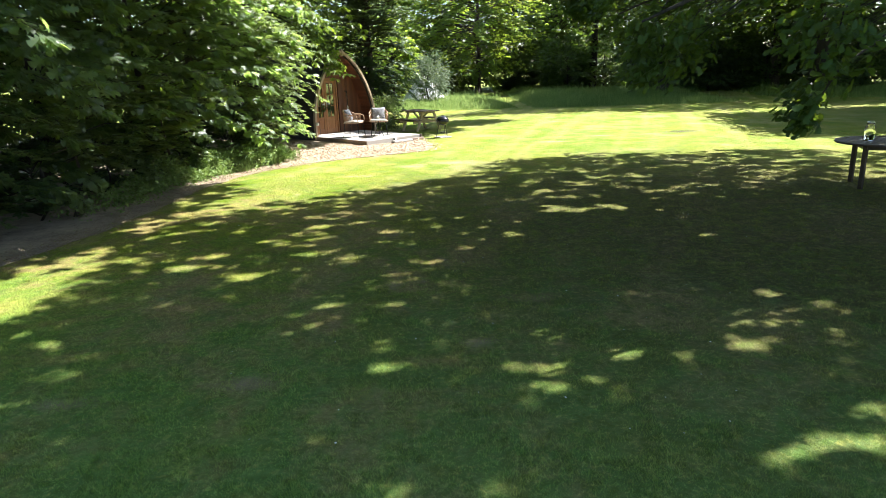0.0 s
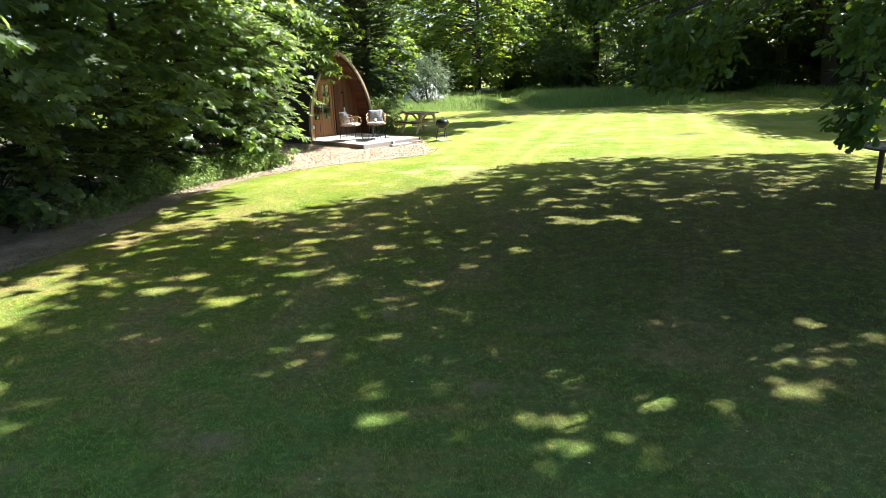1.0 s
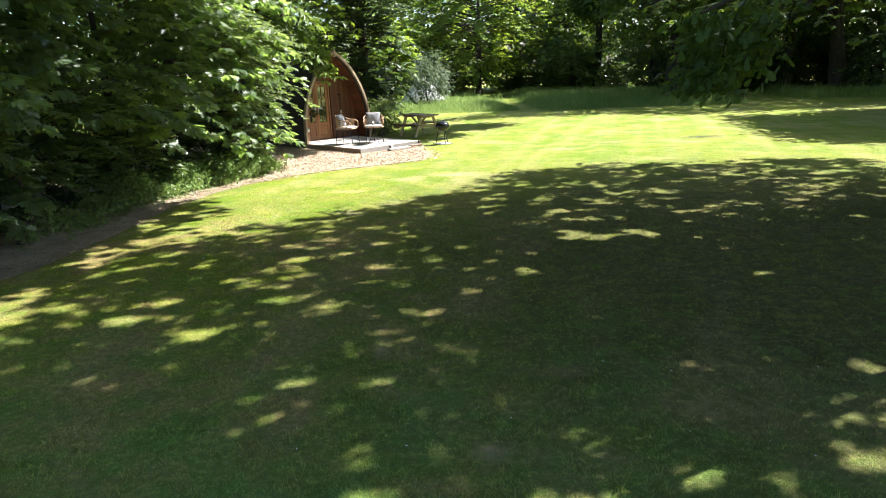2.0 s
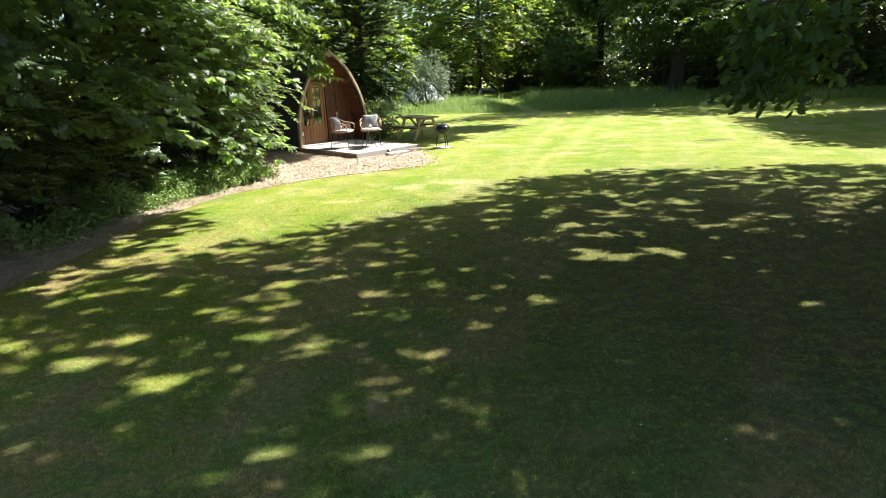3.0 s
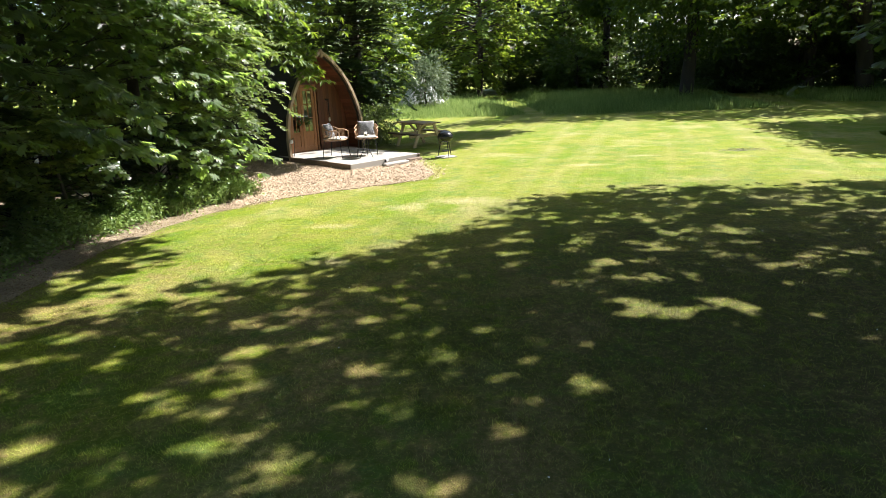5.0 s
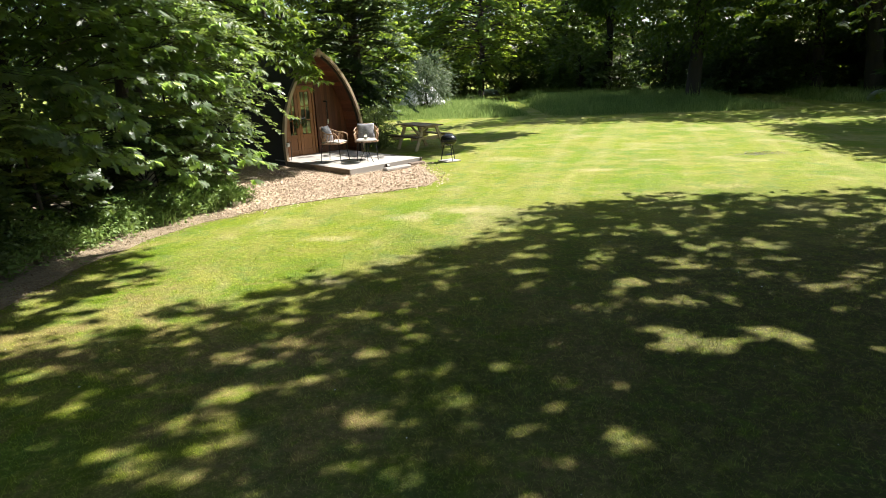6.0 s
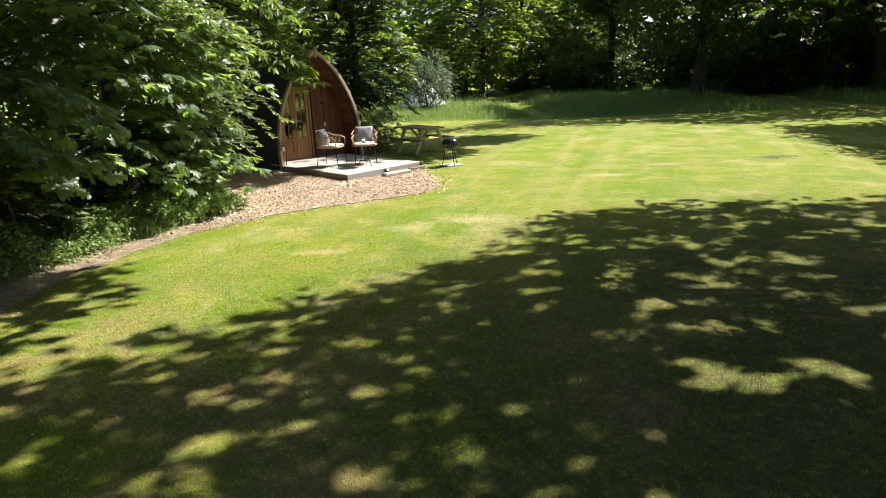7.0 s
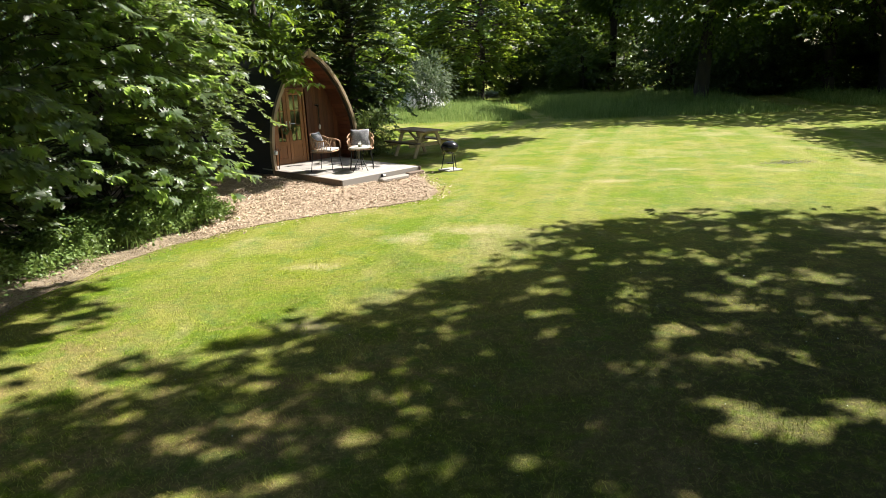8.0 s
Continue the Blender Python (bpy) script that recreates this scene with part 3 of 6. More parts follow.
def tree(name, label, seed, base, height, radius, crown, radii, clumps, per, reach, leaf, size, mat, category="tree", group="", count=9, hollow=0.55, keep=None, droop=0.25, flat=0.35):
    """A tree or shrub: trunk with limbs, and a crown of single leaves."""
    rng = np.random.default_rng(seed)
    ob = thing(name, Matrix(), label, category, group)
    c, out = crown_clumps(rng, crown, radii, clumps, hollow)
    if keep is not None:
        ok = keep(c)
        c, out = c[ok], out[ok]
    at, way, up = sprays(rng, c, out, per, reach, flat, droop)
    ok = at[:, 2] > 0.05
    if keep is not None:
        ok &= keep(at)
    at, way, up = at[ok], way[ok], up[ok]
    leaf_ob = new("crown", leaf_mesh("crown", leaf, at, way, up, size * rng.uniform(0.65, 1.25, len(at)), mat))
    leaf_ob.parent = ob
    wood(ob, rng, base, (crown[0], crown[1], base[2] + height), radius, crown, radii, count)
    return ob


# ---- ground ----
def swell(x, y):
    """The lawn's gentle unevenness."""
    return -0.004 + 0.003 * math.sin(0.02 * x + 0.015 * y)


def ground():
    bm = bmesh.new()
    xs = [-2500, -400, -80, -30] + [-20 + 0.8 * k for k in range(63)] + [40, 90, 400, 2500]
    ys = [-2500, -400, -60, -20] + [-8 + 0.8 * k for k in range(60)] + [48, 60, 90, 400, 2500]
    grid = [[bm.verts.new((x, y, swell(x, y) if abs(x) < 60 and abs(y) < 70 else -0.02)) for x in xs] for y in ys]
    for r0, r1 in zip(grid, grid[1:]):
        for k in range(len(xs) - 1):
            bm.faces.new((r0[k], r0[k + 1], r1[k + 1], r1[k]))
    ob = new("ground", mesh_of("ground", bm, TURF, True))
    tagged(ob, "wide mown lawn with dry straw-coloured patches and faint mowing lines", "lawn", kind="structure")


ground()

# the edge of the planted bed, from the near left to the pod, and of the chip-covered strip before the deck
BED = [(-7.4, -13), (-6.5, -8), (-6.3, -3), (-5.9, 3), (-5.4, 6.0), (-4.8, 8.2), (-4.65, 10.0), (-4.6, 11.4), (-4.35, 12.5), (-3.9, 13.4), (-3.15, 14.3)]
CHIP_BACK = [(-1.1, 19.0), (-4.0, 19.6), (-6.5, 22.2), (-7.6, 20.6), (-5.2, 17.6), (-4.2, 16.6)]
THICKET = [(-6.9, -8), (-6.6, -3), (-6.3, 3), (-5.9, 6.0), (-5.4, 8.2), (-5.2, 10.0), (-5.2, 11.4), (-4.95, 12.6), (-4.5, 13.7), (-4.0, 14.35), (-3.85, 15.3)]
CHIP_EDGE = [(-3.75, 13.7), (-3.0, 14.4), (-2.2, 14.95), (-1.1, 15.45), (-0.45, 15.85), (-0.3, 16.5), (-0.5, 17.6), (-0.65, 18.4)]


def flat_sheet(name, outline, z, mat, label, category):
    """A thin, softly mounded sheet of loose ground with a ragged edge."""
    bm = bmesh.new()
    pts = []
    for (x0, y0), (x1, y1) in zip(outline, outline[1:] + outline[:1]):
        n = max(1, int(math.hypot(x1 - x0, y1 - y0) / 0.18))
        pts += [(x0 + (x1 - x0) * k / n, y0 + (y1 - y0) * k / n) for k in range(n)]
    ring = []
    for x, y in pts:
        d = noise.noise_vector((x * 2.1, y * 2.1, 3)) * 0.09
        ring.append((x + d.x, y + d.y))
    low = [bm.verts.new((x, y, -0.05)) for x, y in ring]
    high = [bm.verts.new((x, y, z + swell(x, y))) for x, y in ring]
    for k in range(len(ring)):
        n = (k + 1) % len(ring)
        bm.faces.new((low[k], low[n], high[n], high[k]))
    top = bm.faces.new(high)
    bmesh.ops.triangulate(bm, faces=[top])
    bmesh.ops.recalc_face_normals(bm, faces=bm.faces)
    tagged(new(name, mesh_of(name, bm, mat)), label, category, kind="structure")


flat_sheet("planting_bed", BED + [(-3.6, 15.2), (-3.9, 17.5), (-8, 24), (-20, 24), (-20, -13)], 0.007, SOIL, "dark bare earth under the shrubs, strewn with litter", "soil")
flat_sheet("chip_strip", CHIP_EDGE + CHIP_BACK, 0.010, CHIP_BED, "sunlit pale bark chippings spread round the deck", "chippings")


def inside(outline, x, y):
    """Which places lie inside an outline."""
    hit = np.zeros(len(x), bool)
    for (x0, y0), (x1, y1) in zip(outline, outline[1:] + outline[:1]):
        cross = ((y0 > y) != (y1 > y)) & (x < (x1 - x0) * (y - y0) / (y1 - y0 + 1e-12) + x0)
        hit ^= cross
    return hit


def swells(x, y):
    return -0.004 + 0.003 * np.sin(0.02 * x + 0.015 * y)


# ---- pod ----
POD = pose(-3.90, 18.97, 0.0, 0, 0, 45.5)         # its front sill runs along local x, its length along local y
HALF, APEX = 1.19, 2.60
PROFILE = [(1.165, 0.0), (1.185, 0.28), (1.19, 0.53), (1.165, 0.85), (1.115, 1.12), (1.03, 1.38), (0.90, 1.68), (0.745, 1.95), (0.56, 2.2), (0.33, 2.43), (0.12, 2.58), (0.0, 2.65)]


def arch(inset=0.0):
    """The pod's outline from the left foot over the ridge to the right foot, moved inwards."""
    side = []
    for n, (x, z) in enumerate(PROFILE):
        x0, z0 = PROFILE[max(n - 1, 0)]
        x1, z1 = PROFILE[min(n + 1, len(PROFILE) - 1)]
        d = Vector((x1 - x0, z1 - z0)).normalized()
        side.append((max(x - d.y * inset, 0.0), z + d.x * inset if z > 0.01 else 0.0))
    side[-1] = (0.0, PROFILE[-1][1] - inset * 1.35)
    side = [s for s in side if s[0] > 0.0 or s is side[-1]]
    return [(HALF - x, z) for x, z in side] + [(HALF + x, z) for x, z in reversed(side[:-1])]


def shell(bm, outer, inner, y0, y1):
    """A band between two outlines, drawn out along the pod's length."""
    n = len(outer)
    v = [[[bm.verts.new((x, y, z)) for x, z in o] for y in (y0, y1)] for o in (outer, inner)]
    for k in range(n - 1):
        bm.faces.new((v[0][0][k], v[0][1][k], v[0][1][k + 1], v[0][0][k + 1]))
        bm.faces.new((v[1][0][k + 1], v[1][1][k + 1], v[1][1][k], v[1][0][k]))
        for e in (0, 1):
            f = (v[0][e][k], v[0][e][k + 1], v[1][e][k + 1], v[1][e][k])
            bm.faces.new(f if e == 0 else f[::-1])
    for k in (0, n - 1):
        bm.faces.new((v[0][0][k], v[1][0][k], v[1][1][k], v[0][1][k]))
    bmesh.ops.recalc_face_normals(bm, faces=bm.faces)
    return bm


def resample(line, count):
    """Even steps along an outline."""
    pts = np.array(line)
    run = np.r_[0, np.cumsum(np.linalg.norm(np.diff(pts, axis=0), axis=1))]
    s = np.linspace(0, run[-1], count)
    return [(float(np.interp(a, run, pts[:, 0])), float(np.interp(a, run, pts[:, 1]))) for a in s]


WALL_Y = 0.52                                     # how far the door wall stands back from the front arch
POD_LONG = 4.6


def camping_pod():
    pod = thing("camping_pod", POD, "arched wooden camping pod with brown cladding and a recessed glazed door", "cabin")
    out, inn = resample(arch(0.02), 61), resample(arch(0.10), 61)
    part("shell", shell(bmesh.new(), out, inn, 0.02, POD_LONG), CEDAR_DARK, pod, "dark brown curved timber shell")
    # laminated arch round the mouth, in two halves that meet at the ridge
    fo, fi = resample(arch(-0.004), 61), resample(arch(0.062), 61)
    part("arch_rib", shell(bmesh.new(), fo[:31], fi[:31], -0.05, 0.05), ARCH_WOOD, pod, "pale weathered curved timber rib")
    part("arch_rib", shell(bmesh.new(), fo[30:], fi[30:], -0.05, 0.05), ARCH_WOOD, pod, "pale weathered curved timber rib")
    fin = boxed((0.085, 0.12, 0.2), (HALF, -0.015, APEX - 0.02), None, 0.02)
    part("ridge_block", fin, ARCH_WOOD, pod, "pale timber block at the peak")
    # narrow boards that line the porch and follow the curve
    bo, bi = resample(arch(0.10), 57), resample(arch(0.118), 57)
    for k in range(56):
        (x0, z0), (x1, z1) = bo[k], bo[k + 1]
        o = [(x0 + 0.04 * (x1 - x0), z0 + 0.04 * (z1 - z0)), (x0 + 0.96 * (x1 - x0), z0 + 0.96 * (z1 - z0))]
        (x0, z0), (x1, z1) = bi[k], bi[k + 1]
        i = [(x0 + 0.04 * (x1 - x0), z0 + 0.04 * (z1 - z0)), (x0 + 0.96 * (x1 - x0), z0 + 0.96 * (z1 - z0))]
        part("lining_board", shell(bmesh.new(), o, i, 0.06, WALL_Y + 0.02), CEDAR_RED, pod)
    # upright boards of the recessed front wall, cut to the curve, with the doorway left open
    def roof_at(x):
        h = abs(x - HALF)
        for (a, za), (b, zb) in zip(PROFILE, PROFILE[1:]):
            if b <= h <= a and za > 0.4:
                return za + (zb - za) * (a - h) / (a - b + 1e-9) - 0.12
        return 0.6
    w = 0.094
    for k in range(24):
        x0 = 0.12 + k * w
        x1 = min(x0 + w - 0.004, 2 * HALF - 0.12)
        z0 = 1.80 if x1 > DOOR_X0 and x0 < DOOR_X1 else 0.12
        za, zb = roof_at(x0), roof_at(x1)
        if min(za, zb) < z0 + 0.05 or x1 <= x0:
            continue
        bm = bmesh.new()
        f = [bm.verts.new((x, y, z)) for y in (WALL_Y, WALL_Y + 0.03) for x, z in ((x0, z0), (x1, z0), (x1, zb), (x0, za))]
        for q in ((0, 1, 2, 3), (7, 6, 5, 4), (0, 4, 5, 1), (1, 5, 6, 2), (2, 6, 7, 3), (3, 7, 4, 0)):
            bm.faces.new([f[j] for j in q])
        part("wall_board", bm, CEDAR_RED, pod)
    # room behind the door
    bm = shell(bmesh.new(), inn, resample(arch(0.13), 61), WALL_Y + 0.2, POD_LONG - 0.1)
    part("lining", bm, DARK_ROOM, pod, "dim timber lining inside")
    part("floor", boxed((2.1, POD_LONG - 0.1, 0.08), (HALF, POD_LONG / 2 + 0.03, 0.09)), DECK_EDGE, pod)
    bm = bmesh.new()
    rear = resample(arch(0.06), 41)
    v0, v1 = [bm.verts.new((x, POD_LONG - 0.06, z)) for x, z in rear], [bm.verts.new((x, POD_LONG - 0.02, z)) for x, z in rear]
    bm.faces.new(v0), bm.faces.new(v1[::-1])
    part("rear_wall", bm, CEDAR_DARK, pod)
    # double door
    for side, (x0, x1) in enumerate(((DOOR_X0 + 0.05, 0.80 - 0.004), (0.80 + 0.004, DOOR_X1 - 0.05))):
        leaf(pod, x0, x1, side)
    for x in (DOOR_X0 + 0.022, DOOR_X1 - 0.022):
        part("door_post", boxed((0.05, 0.10, 1.64), (x, WALL_Y, 0.95)), DOOR_WOOD, pod, "orange-brown door post")
    part("door_head", boxed((DOOR_X1 - DOOR_X0, 0.10, 0.07), ((DOOR_X0 + DOOR_X1) / 2, WALL_Y, 1.805)), DOOR_WOOD, pod)
    # small things on the front
    socket = part("outdoor_socket", boxed((0.075, 0.06, 0.095), (0.055, -0.08, 0.52), None, 0.012), WHITE_PLASTIC, pod, "small white weatherproof socket on the rib")
    part("socket_lid", boxed((0.06, 0.012, 0.06), (0.055, -0.115, 0.525), None, 0.008), WHITE_PLASTIC, socket)
    bm = tube(bmesh.new(), [(0.075, -0.06, 0.56), (0.13, -0.06, 0.60), (0.155, -0.06, 0.55), (0.14, -0.06, 0.28), (0.12, -0.05, 0.15)], 0.009, 6)
    part("cable", bm, DARK_SLAT, pod, "brown cable looped from the socket")
    # lantern bracket with a hanging chain beside the door
    hook = part("bracket", boxed((0.03, 0.14, 0.03), (1.60, WALL_Y - 0.06, 1.42)), BLACK_STEEL, pod, "black iron bracket")
    for k in range(9):
        bm = lathe(bmesh.new(), [(0.006, -0.02), (0.014, -0.012), (0.014, 0.012), (0.006, 0.02)], 6, (1.60, WALL_Y - 0.11, 1.38 - 0.045 * k))
        part("chain_link", bm, BLACK_STEEL, hook)
    bm = lathe(bmesh.new(), [(0.012, -0.06), (0.026, -0.05), (0.026, 0.03), (0.01, 0.06)], 10, (1.60, WALL_Y - 0.11, 0.92))
    part("weight", bm, CHROME, hook)
    return pod


DOOR_X0, DOOR_X1 = 0.40, 1.27


def leaf(pod, x0, x1, side):
    """One glazed door leaf: stiles and rails, a raised panel below, six panes above."""
    y, z0, z1, glass_z = WALL_Y, 0.14, 1.765, 0.66
    cx, w = (x0 + x1) / 2, x1 - x0
    bm = bmesh.new()
    for x in (x0 + 0.04, x1 - 0.04):
        box(bm, (0.08, 0.045, z1 - z0), (x, y, (z0 + z1) / 2), None, 0.004)
    for z, h in ((z0 + 0.07, 0.14), (glass_z - 0.05, 0.10), (z1 - 0.04, 0.08)):
        box(bm, (w - 0.16, 0.043, h), (cx, y, z), None, 0.004)
    door = part("door", bm, DOOR_WOOD, pod, "half-glazed door leaf of orange-brown timber")
    part("panel", boxed((w - 0.17, 0.022, glass_z - 0.1 - z0 - 0.14), (cx, y, (glass_z - 0.1 + z0 + 0.14) / 2), None, 0.006), DOOR_WOOD, door)
    gx0, gx1, gz0, gz1 = x0 + 0.08, x1 - 0.08, glass_z, z1 - 0.08
    for r in range(3):
        for c in range(2):
            a, b = gx0 + (gx1 - gx0) * c / 2, gz0 + (gz1 - gz0) * r / 3
            pane = part("pane", boxed(((gx1 - gx0) / 2 - 0.022, 0.006, (gz1 - gz0) / 3 - 0.022), (a + (gx1 - gx0) / 4, y + 0.004, b + (gz1 - gz0) / 6), None, 0.0), GLASS, door)
            pane.visible_shadow = False
    part("glazing_bar", boxed((0.022, 0.034, gz1 - gz0), (cx, y, (gz0 + gz1) / 2), None, 0.003), DOOR_WOOD, door)
    for r in (1, 2):
        part("glazing_bar", boxed((gx1 - gx0, 0.03, 0.022), (cx, y, gz0 + (gz1 - gz0) * r / 3), None, 0.003), DOOR_WOOD, door)
    hx = x1 - 0.04 if side == 0 else x0 + 0.04
    part("backplate", boxed((0.032, 0.012, 0.2), (hx, y - 0.028, 1.02), None, 0.004), CHROME, door, "steel handle plate")
    out = -1 if side == 0 else 1
    bm = tube(bmesh.new(), [(hx, y - 0.03, 1.06), (hx, y - 0.075, 1.06), (hx + out * 0.02, y - 0.08, 1.06), (hx + out * 0.11, y - 0.08, 1.055)], 0.009, 8)
    part("handle", bm, CHROME, door, "steel lever handle")
    # dark round leaf-ring that hangs from the handle
    rng = np.random.default_rng(40 + side)
    a = rng.uniform(0, math.tau, 260)
    at = np.stack([hx + out * 0.07 + 0.055 * np.cos(a), np.full(260, y - 0.07), 0.93 + 0.075 * np.sin(a)], 1) + rng.normal(size=(260, 3)) * 0.012
    way = np.stack([np.cos(a + 1), rng.normal(size=260) * 0.6 - 0.3, np.sin(a + 1)], 1)
    ring = new("wreath", leaf_mesh("wreath", "quad", at, way, rng.normal(size=(260, 3)), rng.uniform(0.02, 0.04, 260), HOLLY_LEAF))
    ring.parent = door
    tagged(ring, "small dark green wreath on the handle")


camping_pod()


# ---- deck ----
def deck():
    ob = thing("deck", POD, "low sun-bleached timber deck before the pod", "deck")
    w, d, top = 2.07, 2.45, 0.145
    n = 17
    for k in range(n):
        y = -d + (k + 0.5) * (d + 0.5) / n
        part("board", boxed((w - 0.04, (d + 0.5) / n - 0.006, 0.028), (w / 2, y, top - 0.014), None, 0.003), DECK_WOOD, ob)
    for name, size, at in (("front_fascia", (w, 0.028, 0.15), (w / 2, -d - 0.012, top - 0.075)), ("side_fascia", (0.028, d - 0.05, 0.145), (0.004, -d / 2 - 0.03, top - 0.075)), ("side_fascia", (0.028, d, 0.13), (w + 0.002, -d / 2, top - 0.068))):
        part(name, boxed(size, at, None, 0.004), DECK_WOOD if name == "front_fascia" else DECK_EDGE, ob, "pale front edge board" if name == "front_fascia" else "")
    for x in (0.12, 0.75, 1.38, 1.95):
        part("joist", boxed((0.05, d - 0.1, 0.10), (x, -d / 2, 0.062)), DECK_EDGE, ob)
    part("corner_block", boxed((0.05, 0.05, 0.15), (w - 0.01, -d - 0.03, 0.075), None, 0.004), DARK_SLAT, ob, "dark corner post")
    lamp = part("step_light", boxed((0.09, 0.05, 0.07), (1.02, -d - 0.05, 0.10), None, 0.008), BLACK_STEEL, ob, "black step light on the front edge")
    part("lens", boxed((0.06, 0.01, 0.04), (1.02, -d - 0.079, 0.105), None, 0.004), WHITE_PLASTIC, lamp)
    return ob


deck()
# sleeper used as a step, and a short plinth block beside it
step = thing("timber_step", POD @ pose(1.12, -2.70, 0.0, 0, 0, -2), "weathered railway-sleeper step lying before the deck", "step")
part("beam", boxed((0.72, 0.17, 0.085), (0, 0, 0.045), None, 0.025), DECK_WOOD, step)
block = thing("timber_block", POD @ pose(1.82, -2.58, 0.0, 0, 0, 0), "rough brown timber block under the deck edge", "block")
part("beam", boxed((0.44, 0.13, 0.075), (0, 0, 0.04), None, 0.012), DECK_EDGE, block)


# ---- seats on the deck ----
def rattan_chair():
    ob = thing("rattan_chair", Matrix(), "tan rattan tub chair with black legs and white pad", "chair", "rattan chairs on the deck")
    # the seat faces local -y
    ring = []
    for k in range(25):
        a = math.radians(-35 + 250 * k / 24)
        back = max(0.0, math.sin(a))
        ring.append((0.28 * math.cos(a), 0.27 * math.sin(a) + 0.02, 0.645 + 0.135 * back ** 1.2))
    front = [(0.25, -0.24, 0.46), (0.275, -0.215, 0.60)]
    hoop = front + ring + [(-x, y, z) for x, y, z in reversed(front)]
    part("arm_hoop", tube(bmesh.new(), hoop, 0.0135, 8), WICKER, ob, smooth=True)
    seat_ring = []
    for k in range(33):
        a = math.tau * k / 32
        seat_ring.append((0.265 * math.copysign(abs(math.cos(a)) ** 0.7, math.cos(a)), 0.255 * math.copysign(abs(math.sin(a)) ** 0.7, math.sin(a)), 0.42))
    part("seat_rail", tube(bmesh.new(), seat_ring, 0.015, 8), WICKER, ob, smooth=True)
    bm = bmesh.new()
    for k in range(33):
        f = k / 32
        n = 2 + f * (len(ring) - 1)
        i = min(int(n), len(hoop) - 2)
        top = Vector(hoop[i]).lerp(Vector(hoop[i + 1]), n - i)
        low = Vector((top.x * 0.9, top.y * 0.93, 0.42))
        tube(bm, [low, low.lerp(top, 0.5) * 1.0 + Vector((top.x * 0.04, top.y * 0.04, 0)), top], 0.0062, 5, False)
    part("back_weave", bm, WICKER, ob)
    bm = bmesh.new()
    for k in range(13):
        x = -0.24 + 0.04 * k
        tube(bm, [(x, -0.23, 0.415), (x, 0, 0.405), (x, 0.23, 0.415)], 0.007, 5, False)
    part("seat_weave", bm, WICKER, ob)
    bm = tube(bmesh.new(), [(0.2, -0.2, 0.40), (0.2, 0.2, 0.40), (-0.2, 0.2, 0.40), (-0.2, -0.2, 0.40), (0.2, -0.2, 0.40)], 0.008, 6)
    part("under_frame", bm, BLACK_STEEL, ob)
    for sx, sy in ((1, 1), (1, -1), (-1, 1), (-1, -1)):
        bm = tube(bmesh.new(), [(0.2 * sx, 0.2 * sy, 0.41), (0.245 * sx, 0.25 * sy, 0.0)], 0.0085, 8)
        part("leg", bm, BLACK_STEEL, ob, "thin black steel leg")
    cushion = part("seat_cushion", pillow_mesh(0.5, 0.48, 0.075), CUSHION, ob, "flat white seat cushion", True)
    cushion.matrix_local = pose(0, -0.01, 0.448)
    return ob


CHAIR_A, CHAIR_B = pose(-2.66, 18.62, 0.145, 0, 0, 75), pose(-1.93, 18.80, 0.145, 0, 0, 6)
chair = rattan_chair()
chair.matrix_world = CHAIR_A
copy_thing(chair, CHAIR_B)
for m, mat, text in ((CHAIR_A, PATTERN, "pale grey scatter cushion leaning on a rattan chair"), (CHAIR_B, PATTERN, "grey speckled scatter cushion on a rattan chair")):
    c = new("scatter_cushion", mesh_of("scatter_cushion", pillow_mesh(0.40, 0.36, 0.12), mat, True))
    c.matrix_world = m @ pose(0, 0.15, 0.635, 70, 0, 0)
    tagged(c, text, "cushion", "scatter cushions")


def side_table():
    ob = thing("side_table", pose(-1.90, 18.36, 0.145), "small round pale-topped side table on black legs", "table")
    part("tabletop", lathe(bmesh.new(), [(0.20, 0.47), (0.215, 0.478), (0.215, 0.492), (0.205, 0.5)], 32), DECK_WOOD, ob, "round pale tabletop")
    for k in range(3):
        a = math.radians(90 + 120 * k)
        part("leg", tube(bmesh.new(), [(0.10 * math.cos(a), 0.10 * math.sin(a), 0.475), (0.05 * math.cos(a), 0.05 * math.sin(a), 0.24), (0.18 * math.cos(a), 0.18 * math.sin(a), 0.0)], 0.008, 6), BLACK_STEEL, ob)
    part("foot_ring", tube(bmesh.new(), [(0.13 * math.cos(math.tau * k / 20), 0.13 * math.sin(math.tau * k / 20), 0.11) for k in range(21)], 0.005, 5), BLACK_STEEL, ob)
    jar = thing("glass_lantern", pose(-1.89, 18.34, 0.645), "little clear glass lantern with a steel lid", "lantern")
    part("jar", lathe(bmesh.new(), [(0.03, 0.0), (0.038, 0.01), (0.038, 0.08), (0.028, 0.095)], 16), CLEAR_GLASS, jar, smooth=True)
    part("candle", lathe(bmesh.new(), [(0.02, 0.004), (0.02, 0.05), (0.003, 0.055)], 12), CUSHION, jar, "white candle")
    part("lid", lathe(bmesh.new(), [(0.03, 0.095), (0.03, 0.11), (0.008, 0.12)], 16), CHROME, jar)


side_table()


